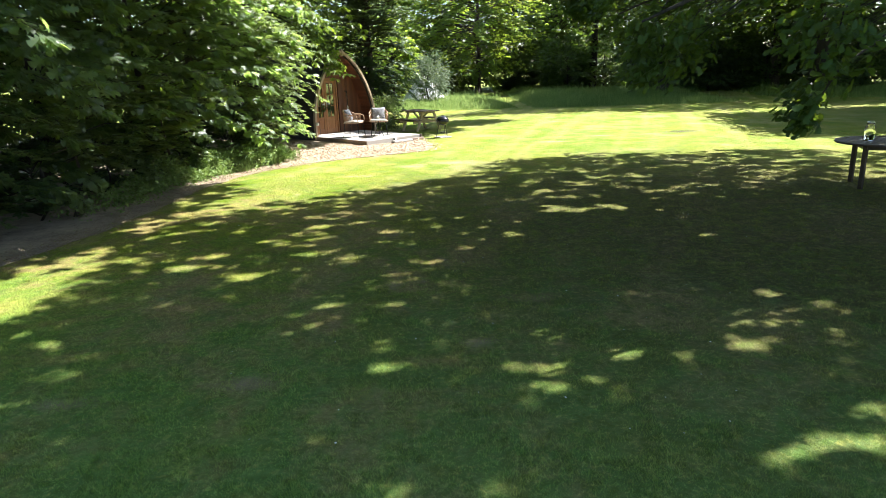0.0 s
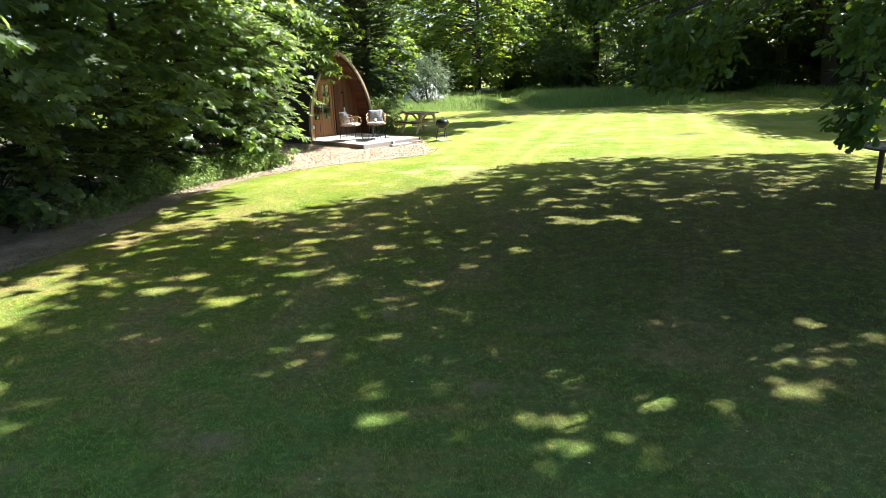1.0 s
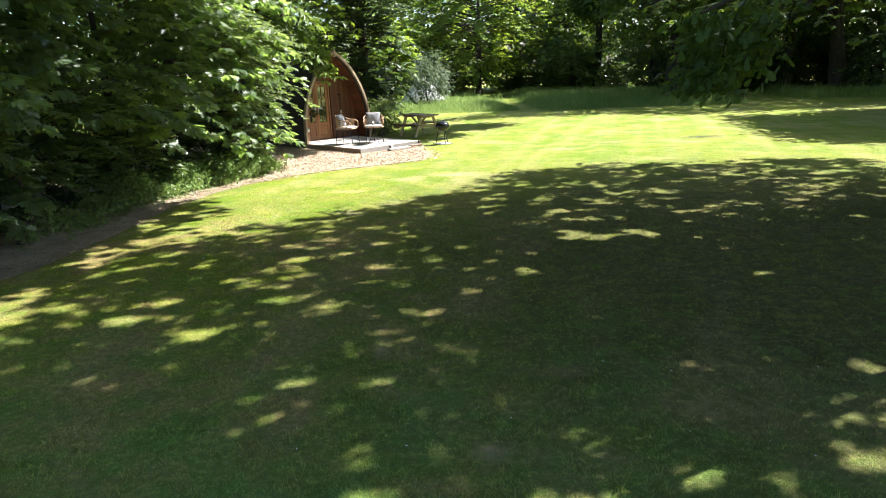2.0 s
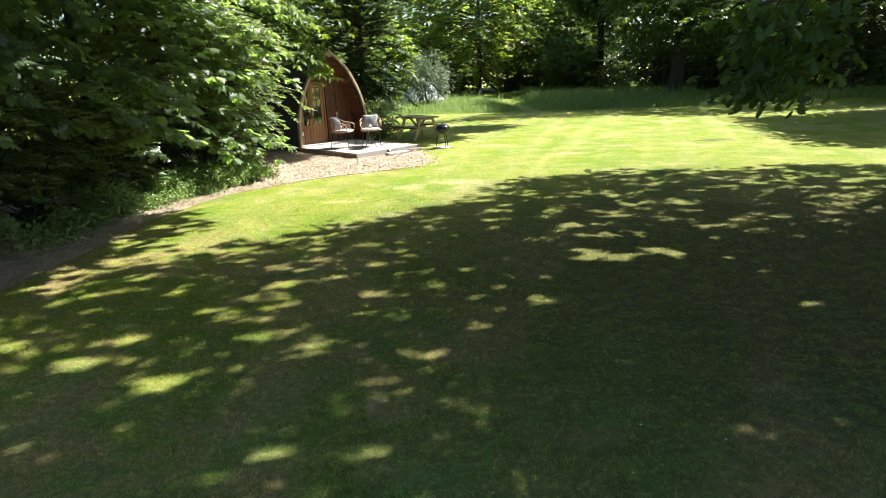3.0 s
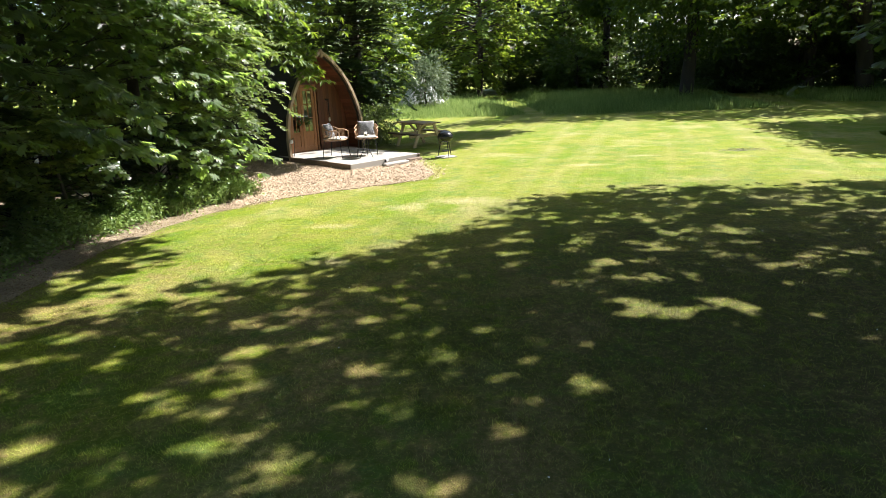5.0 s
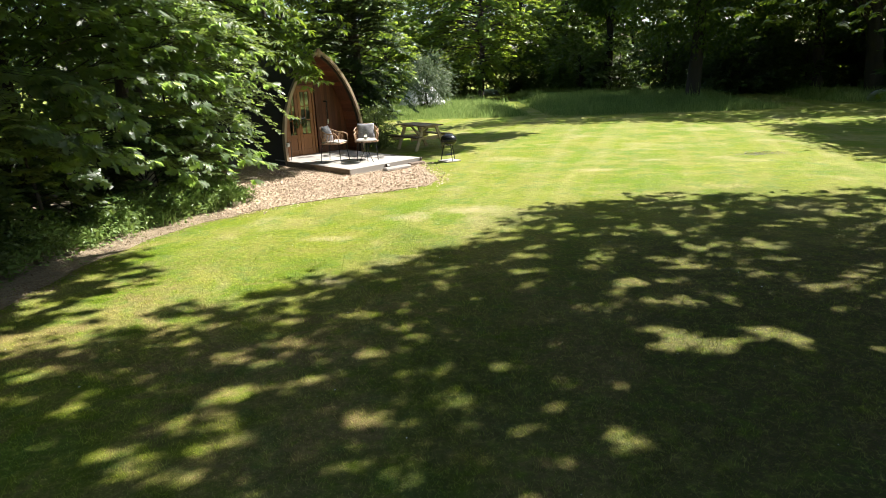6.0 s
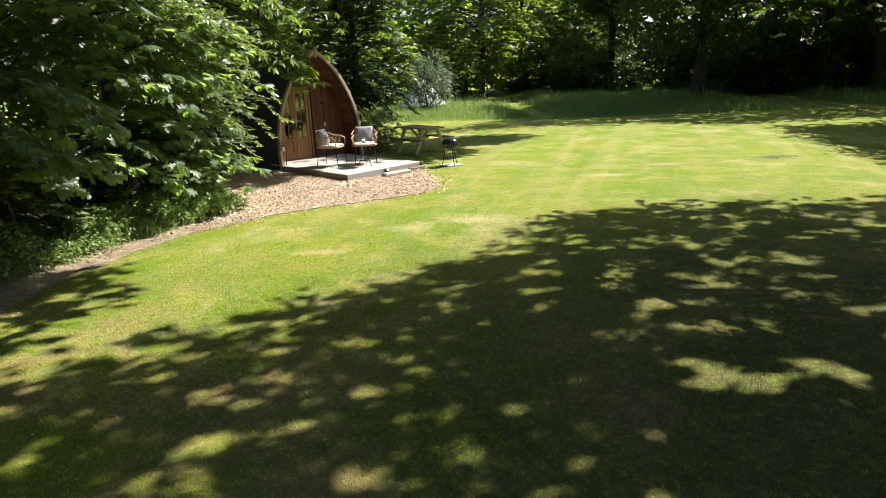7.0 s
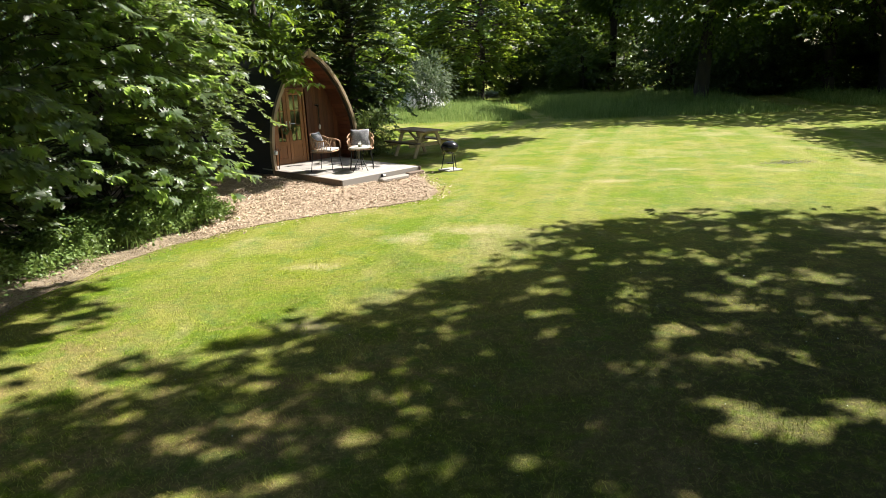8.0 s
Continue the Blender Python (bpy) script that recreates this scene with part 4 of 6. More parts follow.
# ---- picnic table ----
def picnic_table():
    ob = thing("picnic_table", pose(-0.785, 21.6, -0.01, 0, 0, -50.5) @ Matrix.Scale(0.89, 4), "weathered wooden picnic table with attached benches", "picnic table")
    long, n = 1.48, 5
    for k in range(n):
        part("plank", boxed((long, 0.132, 0.038), (0, -0.28 + 0.14 * k, 0.735), None, 0.006), TABLE_TOP, ob)
    for y in (-0.60, 0.60):
        for dy in (-0.062, 0.062):
            part("bench_plank", boxed((long, 0.115, 0.038), (0, y + dy, 0.43), None, 0.006), TABLE_TOP, ob)
    for x in (-0.45, 0.45):
        part("crossbeam", boxed((0.045, 1.36, 0.10), (x, 0, 0.36), None, 0.006), TABLE_WOOD, ob, "pale crossbeam that carries the benches")
        part("bearer", boxed((0.045, 0.66, 0.07), (x, 0, 0.681), None, 0.006), TABLE_WOOD, ob)
        for s in (1, -1):
            a = math.atan2(0.30, 0.70)
            m = Matrix.Rotation(s * a, 4, "X")
            part("leg", boxed((0.045, 0.10, 0.78), (x + 0.046, s * 0.40, 0.355), m, 0.006), TABLE_WOOD, ob, "slanting pale timber leg")
    for s in (1, -1):
        part("brace", boxed((0.5, 0.07, 0.04), (s * 0.22, 0, 0.53), Matrix.Rotation(s * -0.6, 4, "Y"), 0.005), TABLE_WOOD, ob)


picnic_table()


# ---- barbecue ----
def kettle_barbecue():
    ob = thing("kettle_barbecue", pose(-0.02, 18.90, 0.023, 0, 0, 20), "small black kettle barbecue on three legs", "barbecue")
    bowl = [(0.02, 0.335), (0.09, 0.345), (0.15, 0.385), (0.182, 0.44), (0.19, 0.475), (0.184, 0.475)]
    part("bowl", lathe(bmesh.new(), bowl, 32), ENAMEL, ob, smooth=True)
    lid = part("lid", lathe(bmesh.new(), [(0.194, 0.47), (0.195, 0.485), (0.182, 0.53), (0.145, 0.575), (0.09, 0.602), (0.02, 0.612)], 32), ENAMEL, ob, "domed glossy black lid", True)
    part("handle", tube(bmesh.new(), [(-0.04, 0, 0.605), (-0.035, 0, 0.64), (0.035, 0, 0.64), (0.04, 0, 0.605)], 0.009, 8), DARK_SLAT, lid)
    part("vent", lathe(bmesh.new(), [(0.03, 0.0), (0.03, 0.008), (0.01, 0.012)], 12, (0.09, 0.05, 0.592)), CHROME, lid)
    for k in range(3):
        a = math.radians(30 + 120 * k)
        part("leg", tube(bmesh.new(), [(0.12 * math.cos(a), 0.12 * math.sin(a), 0.37), (0.20 * math.cos(a), 0.20 * math.sin(a), 0.0)], 0.010, 8), BLACK_STEEL, ob)
    part("ash_tray", lathe(bmesh.new(), [(0.05, 0.12), (0.085, 0.125), (0.09, 0.145), (0.085, 0.145)], 20), BLACK_STEEL, ob)
    part("grate", lathe(bmesh.new(), [(0.17, 0.468), (0.17, 0.472), (0.01, 0.472)], 24), CHROME, ob)
    slab = new("paving_slab", mesh_of("paving_slab", boxed((0.40, 0.40, 0.03), (0, 0, 0.008), None, 0.006), SLAB))
    slab.matrix_world = pose(-0.02, 18.93, 0.0, 0, 0, 32)
    tagged(slab, "pale concrete paving slab lying in the grass", "slab")


kettle_barbecue()


# ---- round table under the oak ----
def round_table():
    ob = thing("round_garden_table", pose(6.92, 9.45, -0.005), "dark weathered round slatted garden table", "table")
    r = 0.68
    for k in range(13):
        x = -r + (k + 0.5) * 2 * r / 13
        half = math.sqrt(max(0.0, (r - 0.06) ** 2 - x * x))
        if half > 0.05:
            part("slat", boxed((2 * r / 13 - 0.012, 2 * half, 0.02), (x, 0, 0.71), None, 0.003), DARK_SLAT, ob)
    rim = bmesh.new()
    n = 40
    rings = [[rim.verts.new((q * math.cos(math.tau * k / n), q * math.sin(math.tau * k / n), z)) for k in range(n)] for q, z in ((r - 0.07, 0.695), (r, 0.695), (r + 0.008, 0.71), (r, 0.725), (r - 0.07, 0.725))]
    for a, b in zip(rings, rings[1:] + rings[:1]):
        for k in range(n):
            rim.faces.new((a[k], a[(k + 1) % n], b[(k + 1) % n], b[k]))
    part("rim", rim, DARK_SLAT, ob)
    for k in range(4):
        a = math.radians(25 + 90 * k)
        part("leg", boxed((0.06, 0.06, 0.69), (0.46 * math.cos(a), 0.46 * math.sin(a), 0.35), Matrix.Rotation(a, 4, "Z"), 0.006), DARK_SLAT, ob)
        part("apron", boxed((0.62, 0.025, 0.08), (0.33 * math.cos(a + math.pi / 4), 0.33 * math.sin(a + math.pi / 4), 0.65), Matrix.Rotation(a + math.pi / 4 + math.pi / 2, 4, "Z"), 0.004), DARK_SLAT, ob)
    jar = thing("glass_jar", pose(6.72, 9.55, 0.72), "tall clear glass lantern jar on the garden table", "jar")
    part("jar", lathe(bmesh.new(), [(0.06, 0.0), (0.075, 0.015), (0.075, 0.2), (0.05, 0.24), (0.05, 0.27)], 20), CLEAR_GLASS, jar, smooth=True)
    part("lid", lathe(bmesh.new(), [(0.054, 0.27), (0.054, 0.285), (0.02, 0.30)], 20), CHROME, jar)


round_table()


# ---- the oak that shades the lawn ----
# outline of its shade on the grass, and gaps in the crown that let the sun through, as places on the grass
SHADE = [(-7.4, -0.8), (-5.6, 3.0), (-4.1, 4.4), (-3.65, 5.5), (-3.95, 6.6), (-4.25, 8.2), (-3.6, 9.05), (-2.65, 9.7), (-2.0, 10.15), (-1.45, 10.65), (-0.7, 10.8), (-0.1, 11.5), (0.45, 11.95), (0.9, 12.6), (1.0, 13.3), (2.0, 13.75), (3.3, 14.05), (4.2, 14.1),
         (4.75, 13.8), (6.5, 14.0), (7.8, 13.7), (9.3, 12.9), (11.3, 12.2), (11.9, 6), (11.2, -1.2), (8.6, 0.2), (5.8, -0.9), (3.4, 0.3), (0.8, -0.7), (-2.0, 0.2), (-4.6, -1.0)]
GAPS = [(1.5, 8.5, 0.2), (1.76, 8.62, 0.24), (1.86, 8.4, 0.16), (2.08, 8.58, 0.2), (2.34, 8.68, 0.22), (2.52, 8.52, 0.17), (1.62, 8.82, 0.12), (3.0, 8.28, 0.15), (2.35, 8.18, 0.1), (-0.44, 3.64, 0.1), (1.32, 3.73, 0.1), (0.74, 3.55, 0.09), (0.73, 3.28, 0.08), (1.07, 3.35, 0.07), (2.88, 4.99, 0.09), (2.98, 4.82, 0.1), (3.2, 4.74, 0.08), (3.27, 4.57, 0.12), (2.63, 4.44, 0.12), (2.92, 4.42, 0.12), (2.33, 4.27, 0.17), (2.7, 4.19, 0.08), (2.32, 3.87, 0.15), (1.7, 3.67, 0.06),
        (-2.92, 6.26, 0.2), (-2.15, 5.88, 0.24), (-2.45, 6.25, 0.16), (-2.8, 6.62, 0.16), (-0.16, 6.2, 0.09), (0.68, 6.12, 0.09), (1.25, 5.95, 0.1), (0.27, 6.68, 0.1), (-0.71, 7.56, 0.1), (-1.7, 7.98, 0.16), (-1.35, 8.12, 0.1), (0.85, 7.26, 0.1), (3.14, 6.87, 0.12), (0.24, 8.25, 0.1), (-0.31, 8.88, 0.14), (1.71, 10.05, 0.22), (2.2, 2.55, 0.2), (2.54, 2.85, 0.13), (1.85, 2.43, 0.13)]
RUN = Vector((TO_SUN.x, TO_SUN.y)) / TO_SUN.z     # how far a shadow runs for each metre of height


# unseen leaf layers added to the crown: one darkens the lawn's right, one the bed
LOW_SHADE = [(0.7, 5.0), (0.5, 6.5), (0.8, 8.8), (4.0, 9.4), (8, 9.4), (8, 4.2), (4, 3.6), (2, 4.2)]
BED_SHADE = [(-4.3, 11.3), (-4.9, 11.45), (-5.5, 11.5), (-6.8, 11.9), (-7.8, 12.5), (-8.8, 13.4), (-9.2, 15.4), (-6.6, 16.3), (-5.5, 16.7), (-5.6, 17.0), (-4.9, 17.25), (-4.3, 17.1), (-3.7, 17.6), (-3.75, 18.6), (-5.2, 19.4), (-6.4, 20), (-17, 20), (-17, 1.0), (-11, 1.5), (-6.5, 3.8), (-5.4, 6.0), (-4.6, 7.0), (-4.45, 8.4), (-4.45, 9.4), (-4.4, 10.3), (-4.3, 10.9)]
HOLES = np.random.default_rng(3).random((90, 90))


def holes(x, y, step):
    """Smooth chance values over the ground, for where the foliage opens."""
    u, v = np.asarray(x) / step + 30, np.asarray(y) / step + 30
    i, j = np.floor(u).astype(int), np.floor(v).astype(int)
    a, b = u - i, v - j
    a, b = a * a * (3 - 2 * a), b * b * (3 - 2 * b)
    g = HOLES
    i, j, i1, j1 = i % 90, j % 90, (i + 1) % 90, (j + 1) % 90
    return (g[i, j] * (1 - a) + g[i1, j] * a) * (1 - b) + (g[i, j1] * (1 - a) + g[i1, j1] * a) * b


def edge_gap(outline, x, y):
    """How far places lie from an outline."""
    best = np.full(len(x), 99.0)
    for (x0, y0), (x1, y1) in zip(outline, outline[1:] + outline[:1]):
        dx, dy = x1 - x0, y1 - y0
        s = np.clip(((x - x0) * dx + (y - y0) * dy) / (dx * dx + dy * dy), 0, 1)
        best = np.minimum(best, np.hypot(x - x0 - s * dx, y - y0 - s * dy))
    return best


def openness(fx, fy):
    """How open the oak's crown stands over each place on the grass: thin towards the bed and the far rim, dense in the middle."""
    airy = np.clip((0.1 - fx) / 1.0, 0, 1) * np.clip((fy - 5.5) / 1.0, 0, 1)
    far = np.clip((fy - 8.4) / 1.6, 0, 1) * np.clip((fx + 0.4) / 1.2, 0, 1)
    right = np.clip((fx - 1.4) / 0.8, 0, 1) * np.clip((5.2 - fy) / 0.8, 0, 1)
    bunch = 0.075 * np.clip((fy - 8.2) / 0.8, 0, 1) * np.clip((0.4 - fx) / 0.6, 0, 1) + 0.06 * np.exp(-((fx - 2.0) ** 2 / 1.4 + (fy - 10.8) ** 2 / 1.2)) + 0.03 * np.exp(-((fx + 2.0) ** 2 / 1.8 + (fy - 8.8) ** 2 / 0.9))
    return 0.23 + 0.115 * airy + 0.19 * far + 0.03 * right + 0.05 * np.clip((fx - 3) / 1.5, 0, 1) * np.clip((fy - 7.5) / 1.5, 0, 1) + 0.12 * np.clip((fx - 2.5) / 0.8, 0, 1) * np.clip((fy - 6.0) / 1.0, 0, 1) * np.clip((9.0 - fy) / 1.0, 0, 1) + bunch


def canopy(rng, outline, count, per, low, high, reach=0.5, dapple=0.36, core=0.2, deep=2.6, opening=None):
    """Leaf places of a high canopy that shades a stretch of ground; open and dappled towards its rim."""
    pts = np.array(outline)
    gx, gy = rng.uniform(pts[:, 0].min(), pts[:, 0].max(), count), rng.uniform(pts[:, 1].min(), pts[:, 1].max(), count)
    ok = inside(outline, gx, gy)
    gx, gy = gx[ok], gy[ok]
    h = low + (high - low) * rng.random(len(gx)) ** 1.3
    c = np.stack([gx + RUN.x * h, gy + RUN.y * h, h], 1)
    at, way, up = sprays(rng, c, rng.normal(size=c.shape) * 0.5, per, reach, 0.3, 0.2)
    fx, fy = at[:, 0] - RUN.x * at[:, 2], at[:, 1] - RUN.y * at[:, 2]
    gap = edge_gap(outline, fx, fy)
    depth = np.clip(gap / deep, 0, 1)
    open_at = dapple + (core - dapple) * depth
    field = 0.5 * holes(fx, fy, 0.17) + 0.5 * holes(fx + 3, fy, 0.36)
    if opening is not None:                       # lobed rim, bunches of small openings within
        rim = 0.2 * (1 - np.clip(gap / 0.8, 0, 1)) * (2 * holes(fx, fy + 5, 0.45) - 0.6)
        open_at = opening(fx, fy) + rim + 0.06 * (holes(fx + 9, fy, 0.8) - 0.5)
        field = 0.5 * holes(fx * 0.6, fy, 0.08) + 0.5 * holes(fx * 0.55 + 3, fy, 0.16)
        keep = inside(outline, fx, fy) | (holes(fx, fy + 5, 0.55) * 0.32 > gap)
        at, way, up, fx, fy, open_at, field = (q[keep] for q in (at, way, up, fx, fy, open_at, field))
    chance = np.clip((field - open_at) / (0.3 if opening is None else 0.12) + 0.3, 0, 1)
    ok = (at[:, 2] > low - 0.6) & (rng.random(len(at)) < chance)
    return at[ok], way[ok], up[ok], fx[ok], fy[ok]


def clear_of_gaps(fx, fy):
    """Which places, by where their shadows fall, stand clear of the crown's larger openings."""
    ok = np.ones(len(fx), bool)
    for x, y, a in GAPS:
        ok &= ((fx - x) / (a + 0.055)) ** 2 + ((fy - y) / (0.5 * a + 0.05)) ** 2 > 1.0 + 2.4 * (0.5 * holes(fx * 0.6, fy, 0.07) + 0.5 * holes(fx * 0.6, fy + 3, 0.15) - 0.45)
    return ok


def shade_oak():
    rng = np.random.default_rng(11)
    ob = thing("oak_tree", Matrix(), "broad spreading oak whose low boughs hang over the lawn", "tree")
    at, way, up, fx, fy = canopy(rng, SHADE, 21500, 14, 6.8, 11.5, 0.4, opening=openness)
    l_at, l_way, l_up, l_fx, l_fy = canopy(rng, LOW_SHADE, 3200, 14, 5.0, 7.5, 0.45, opening=openness)
    at, way, up, fx, fy = np.concatenate([at, l_at]), np.concatenate([way, l_way]), np.concatenate([up, l_up]), np.r_[fx, l_fx], np.r_[fy, l_fy]
    ok = clear_of_gaps(fx, fy)
    at, way, up = at[ok], way[ok], up[ok]
    # leaves above the view, put there to shade bed, thicket and the pod's left
    b_at, b_way, b_up, b_fx, b_fy = canopy(np.random.default_rng(12), BED_SHADE, 6600, 12, 6.4, 11.0, 0.5, 0.38, 0.08, 0.8)
    ok = np.ones(len(b_at), bool)
    for x, y, a in ((-6.2, 6.0, 0.4), (-6.6, 8.6, 0.2)):
        ok &= ((b_fx - x) / (a + 0.1)) ** 2 + ((b_fy - y) / (0.5 * a + 0.1)) ** 2 > 0.6 + 0.8 * holes(b_fx, b_fy, 0.15)
    b_at, b_way, b_up = b_at[ok], b_way[ok], b_up[ok]
    at, way, up = np.concatenate([at, b_at]), np.concatenate([way, b_way]), np.concatenate([up, b_up])
    top = new("crown", leaf_mesh("crown", "quad", at, way, up, np.r_[rng.uniform(0.11, 0.18, len(at) - len(b_at)), rng.uniform(0.22, 0.34, len(b_at))], OAK_LEAF))
    top.parent = ob
    # low boughs on the side away from the lawn's middle, with hanging sprigs
    n = 125
    y = rng.uniform(3.9, 15.4, n)
    ends = np.stack([2.0 + 0.13 * (y - 4.5) + rng.random(n) ** 1.2 * 6.0, y, 2.1 + 0.065 * (y - 4) + rng.random(n) ** 1.4 * 1.8], 1)
    starts = ends + np.stack([rng.uniform(1.0, 2.4, n), rng.uniform(-1.6, 0.5, n), rng.uniform(0.1, 0.7, n)], 1)
    at, way, up, foot, tip = shoots(rng, starts, ends, 11, 8, 0.22, 0.16, 0.05)
    sprigs = ((2.94, 4.4, 1.80, 2.45, 0.17), (2.82, 4.45, 1.88, 2.4, 0.14), (2.80, 4.4, 1.56, 1.76, 0.10), (1.92, 5.7, 1.90, 2.4, 0.15), (2.12, 5.8, 1.92, 2.4, 0.18), (2.42, 5.95, 2.02, 2.5, 0.22))
    a2, w2, u2 = [], [], []
    for sx, sy, sz0, sz1, reach in sprigs:
        c = np.array([(sx + rng.normal() * reach * 0.25, sy + rng.normal() * reach * 0.25, sz0 + (sz1 - sz0) * k / 6) for k in range(7)])
        for group, got in zip((a2, w2, u2), sprays(rng, c, np.tile([-0.5, 0.0, -0.3], (7, 1)) + rng.normal(size=c.shape) * 0.3, 40, reach, 0.35, 0.3)):
            group.append(got)
        twig = [Vector((sx + 0.7, sy + 0.2, sz1 + 0.45)), Vector((sx + 0.25, sy + 0.05, sz1 + 0.2)), Vector((sx + 0.05, sy, sz1 - 0.1)), Vector((sx, sy, sz0))]
        part("sprig", tube(bmesh.new(), twig, [0.012, 0.009, 0.006, 0.002], 5, False), BARK, ob, smooth=True)
    a2, w2, u2 = np.concatenate(a2), np.concatenate(w2), np.concatenate(u2)
    size = np.r_[rng.uniform(0.065, 0.115, len(at)), rng.uniform(0.06, 0.105, len(a2))]
    at, way, up = np.concatenate([at, a2]), np.concatenate([way, w2]), np.concatenate([up, u2])
    fx, fy = at[:, 0] - RUN.x * at[:, 2], at[:, 1] - RUN.y * at[:, 2]
    ok = clear_of_gaps(fx, fy)
    at, way, up, size = at[ok], way[ok], up[ok], size[ok]
    low = new("low_foliage", leaf_mesh("low_foliage", "oak", at, way, up, size, OAK_LEAF))
    low.parent = ob
    tagged(part("twig_work", twigs(rng, starts, ends, 0.014), BARK, ob), kind="stuff")
    ok = clear_of_gaps(tip[:, 0] - RUN.x * tip[:, 2], tip[:, 1] - RUN.y * tip[:, 2])
    thin = new("shoot_work", stems(rng, foot[ok], tip[ok], 0.004))
    thin.parent = ob
    tagged(thin, kind="stuff")
    base, fork = Vector((10.6, 7.6, -0.1)), Vector((10.3, 7.7, 3.4))
    bm = tube(bmesh.new(), [base, base.lerp(fork, 0.15), base.lerp(fork, 0.5), fork, fork + Vector((1.5, -0.8, 4.5)), fork + Vector((2.6, -1.2, 11.5))], [0.75, 0.6, 0.52, 0.48, 0.34, 0.06], 14)
    part("trunk", bm, BARK, ob, "stout grey-brown trunk", True)
    tips = [(2.6, 4.4, 2.5), (1.9, 5.65, 2.4), (3.4, 12.2, 2.9), (4.5, 9, 3.0), (5.5, 12.5, 3.2)]
    for k in range(30):
        gx, gy, z = rng.uniform(-4, 11), rng.uniform(0, 12), rng.uniform(9.0, 13.5)
        if inside(SHADE, np.array([gx]), np.array([gy]))[0]:
            tips.append((gx + RUN.x * z, gy + RUN.y * z, z))
    for tip in tips:
        rise = rng.uniform(-0.3, 6.5) if tip[2] > 5 else rng.uniform(-0.2, 0.5)
        line = limb_line(rng, fork + Vector((0.3, -0.16, 1.0)) * rise, tip, 0.1)
        cast = np.array([Vector(p).lerp(Vector(q), k / 12) for p, q in zip(line, line[1:]) for k in range(12)])
        if tip[2] > 5 and not clear_of_gaps(cast[:, 0] - RUN.x * cast[:, 2], cast[:, 1] - RUN.y * cast[:, 2]).all():
            continue                              # the openings in the crown stay free of limbs
        part("limb", tube(bmesh.new(), line, [0.16, 0.12, 0.085, 0.05, 0.012], 7, False), BARK, ob, smooth=True)


shade_oak()


# ---- thicket along the left ----
def front_x(y):
    """Where the foot of the wood's front runs."""
    return np.interp(y, [p[1] for p in THICKET] + [16.5, 18.0, 26], [p[0] - 0.1 for p in THICKET] + [-4.4, -5.1, -6.5])


def front_boughs(rng, x, y, count, high, reach, proud=0.1, bulge=0.3, low=0.35, near=0.0, deep=1.2):
    """Boughs of a tree at the wood's edge, from its stem out to the uneven front of the wood."""
    ey = y + rng.uniform(-reach, reach, count)
    ez = low + (high - low) * rng.random(count) ** 0.9
    depth = near + rng.random(count) ** 1.6 * (deep - near)
    ex = front_x(ey) + proud + bulge * np.clip(ez - 0.3, 0, 2.0) - depth
    ends = np.stack([ex, ey, ez], 1)
    starts = np.stack([np.minimum(x + 0.0 * ex, ex - 0.7), y + 0.35 * (ey - y) + rng.normal(size=count) * 0.2, np.maximum(0.3, ez * rng.uniform(0.6, 1.0, count) + 0.1)], 1)
    return starts, ends


RED_OAKS = [((-7.6, -2.4), 36, 5.4, ()), ((-7.5, 1.2), 35, 5.8, ()), ((-7.2, 4.6), 31, 5.6, ()), ((-7.1, 7.6), 32, 6.0, (((-6.2, 7.5, 2.4), (-4.1, 7.4, 2.25)), ((-6.2, 7.7, 2.2), (-4.4, 7.9, 1.9)), ((-6.3, 7.2, 2.9), (-4.2, 7.0, 2.7)))),
            ((-6.8, 10.6), 33, 5.8, (((-5.8, 12.2, 2.2), (-3.9, 11.9, 1.9)), ((-5.6, 11.4, 1.6), (-3.9, 11.4, 1.4)))),
            ((-6.3, 13.4), 34, 5.6, (((-5.4, 13.9, 2.5), (-3.7, 14.2, 2.2)), ((-5.4, 14.0, 2.9), (-3.6, 14.4, 2.7)), ((-5.4, 13.6, 2.1), (-3.7, 13.8, 1.9)), ((-5.6, 13.4, 1.4), (-3.9, 13.6, 1.15)), ((-5.4, 13.4, 1.1), (-4.0, 13.7, 0.8)), ((-5.6, 14.2, 3.3), (-3.6, 14.5, 3.2)), ((-5.5, 14.4, 2.4), (-3.7, 14.8, 2.2))))]
for (x, y), seed, high, more in RED_OAKS:
    chance = np.random.default_rng(seed + 300)
    airy = 0.42 if y > 13 else 1.0                 # the one beside the pod stands thinner
    proud, bulge = (0.5, 0.02) if y > 13 else (0.1, 0.3)
    a, b = front_boughs(chance, x, y, int(40 * airy), high * 0.75, 1.8, proud, bulge)
    c, d = front_boughs(chance, x, y, int(46 * airy), high, 2.0, near=1.2, deep=3.0)
    a, b = np.concatenate([a, c]), np.concatenate([b, d])
    if y > 13:                                    # the sunlit boughs that stand out beside the pod
        c, d = front_boughs(chance, x, y + 0.6, 30, 4.2, 1.7, proud=0.78, bulge=0.03, deep=0.5, low=1.0)
        a, b = np.concatenate([a, c]), np.concatenate([b, d])
    if more:
        a, b = np.concatenate([a, [p for p, q in more]]), np.concatenate([b, [q for p, q in more]])
    spray_tree("red_oak", "young red oak with large pointed lobed leaves down to the ground", seed, (x - 0.3, y, 0), high, 0.09, a, b, 10 if y > 13 else 13, 7 if y > 13 else 8, "red_oak", 0.19, RED_OAK_LEAF, group="red oaks at the wood's edge", spread=0.17, tilt=2.0, sunward=0.4 if y > 13 else 0.0)
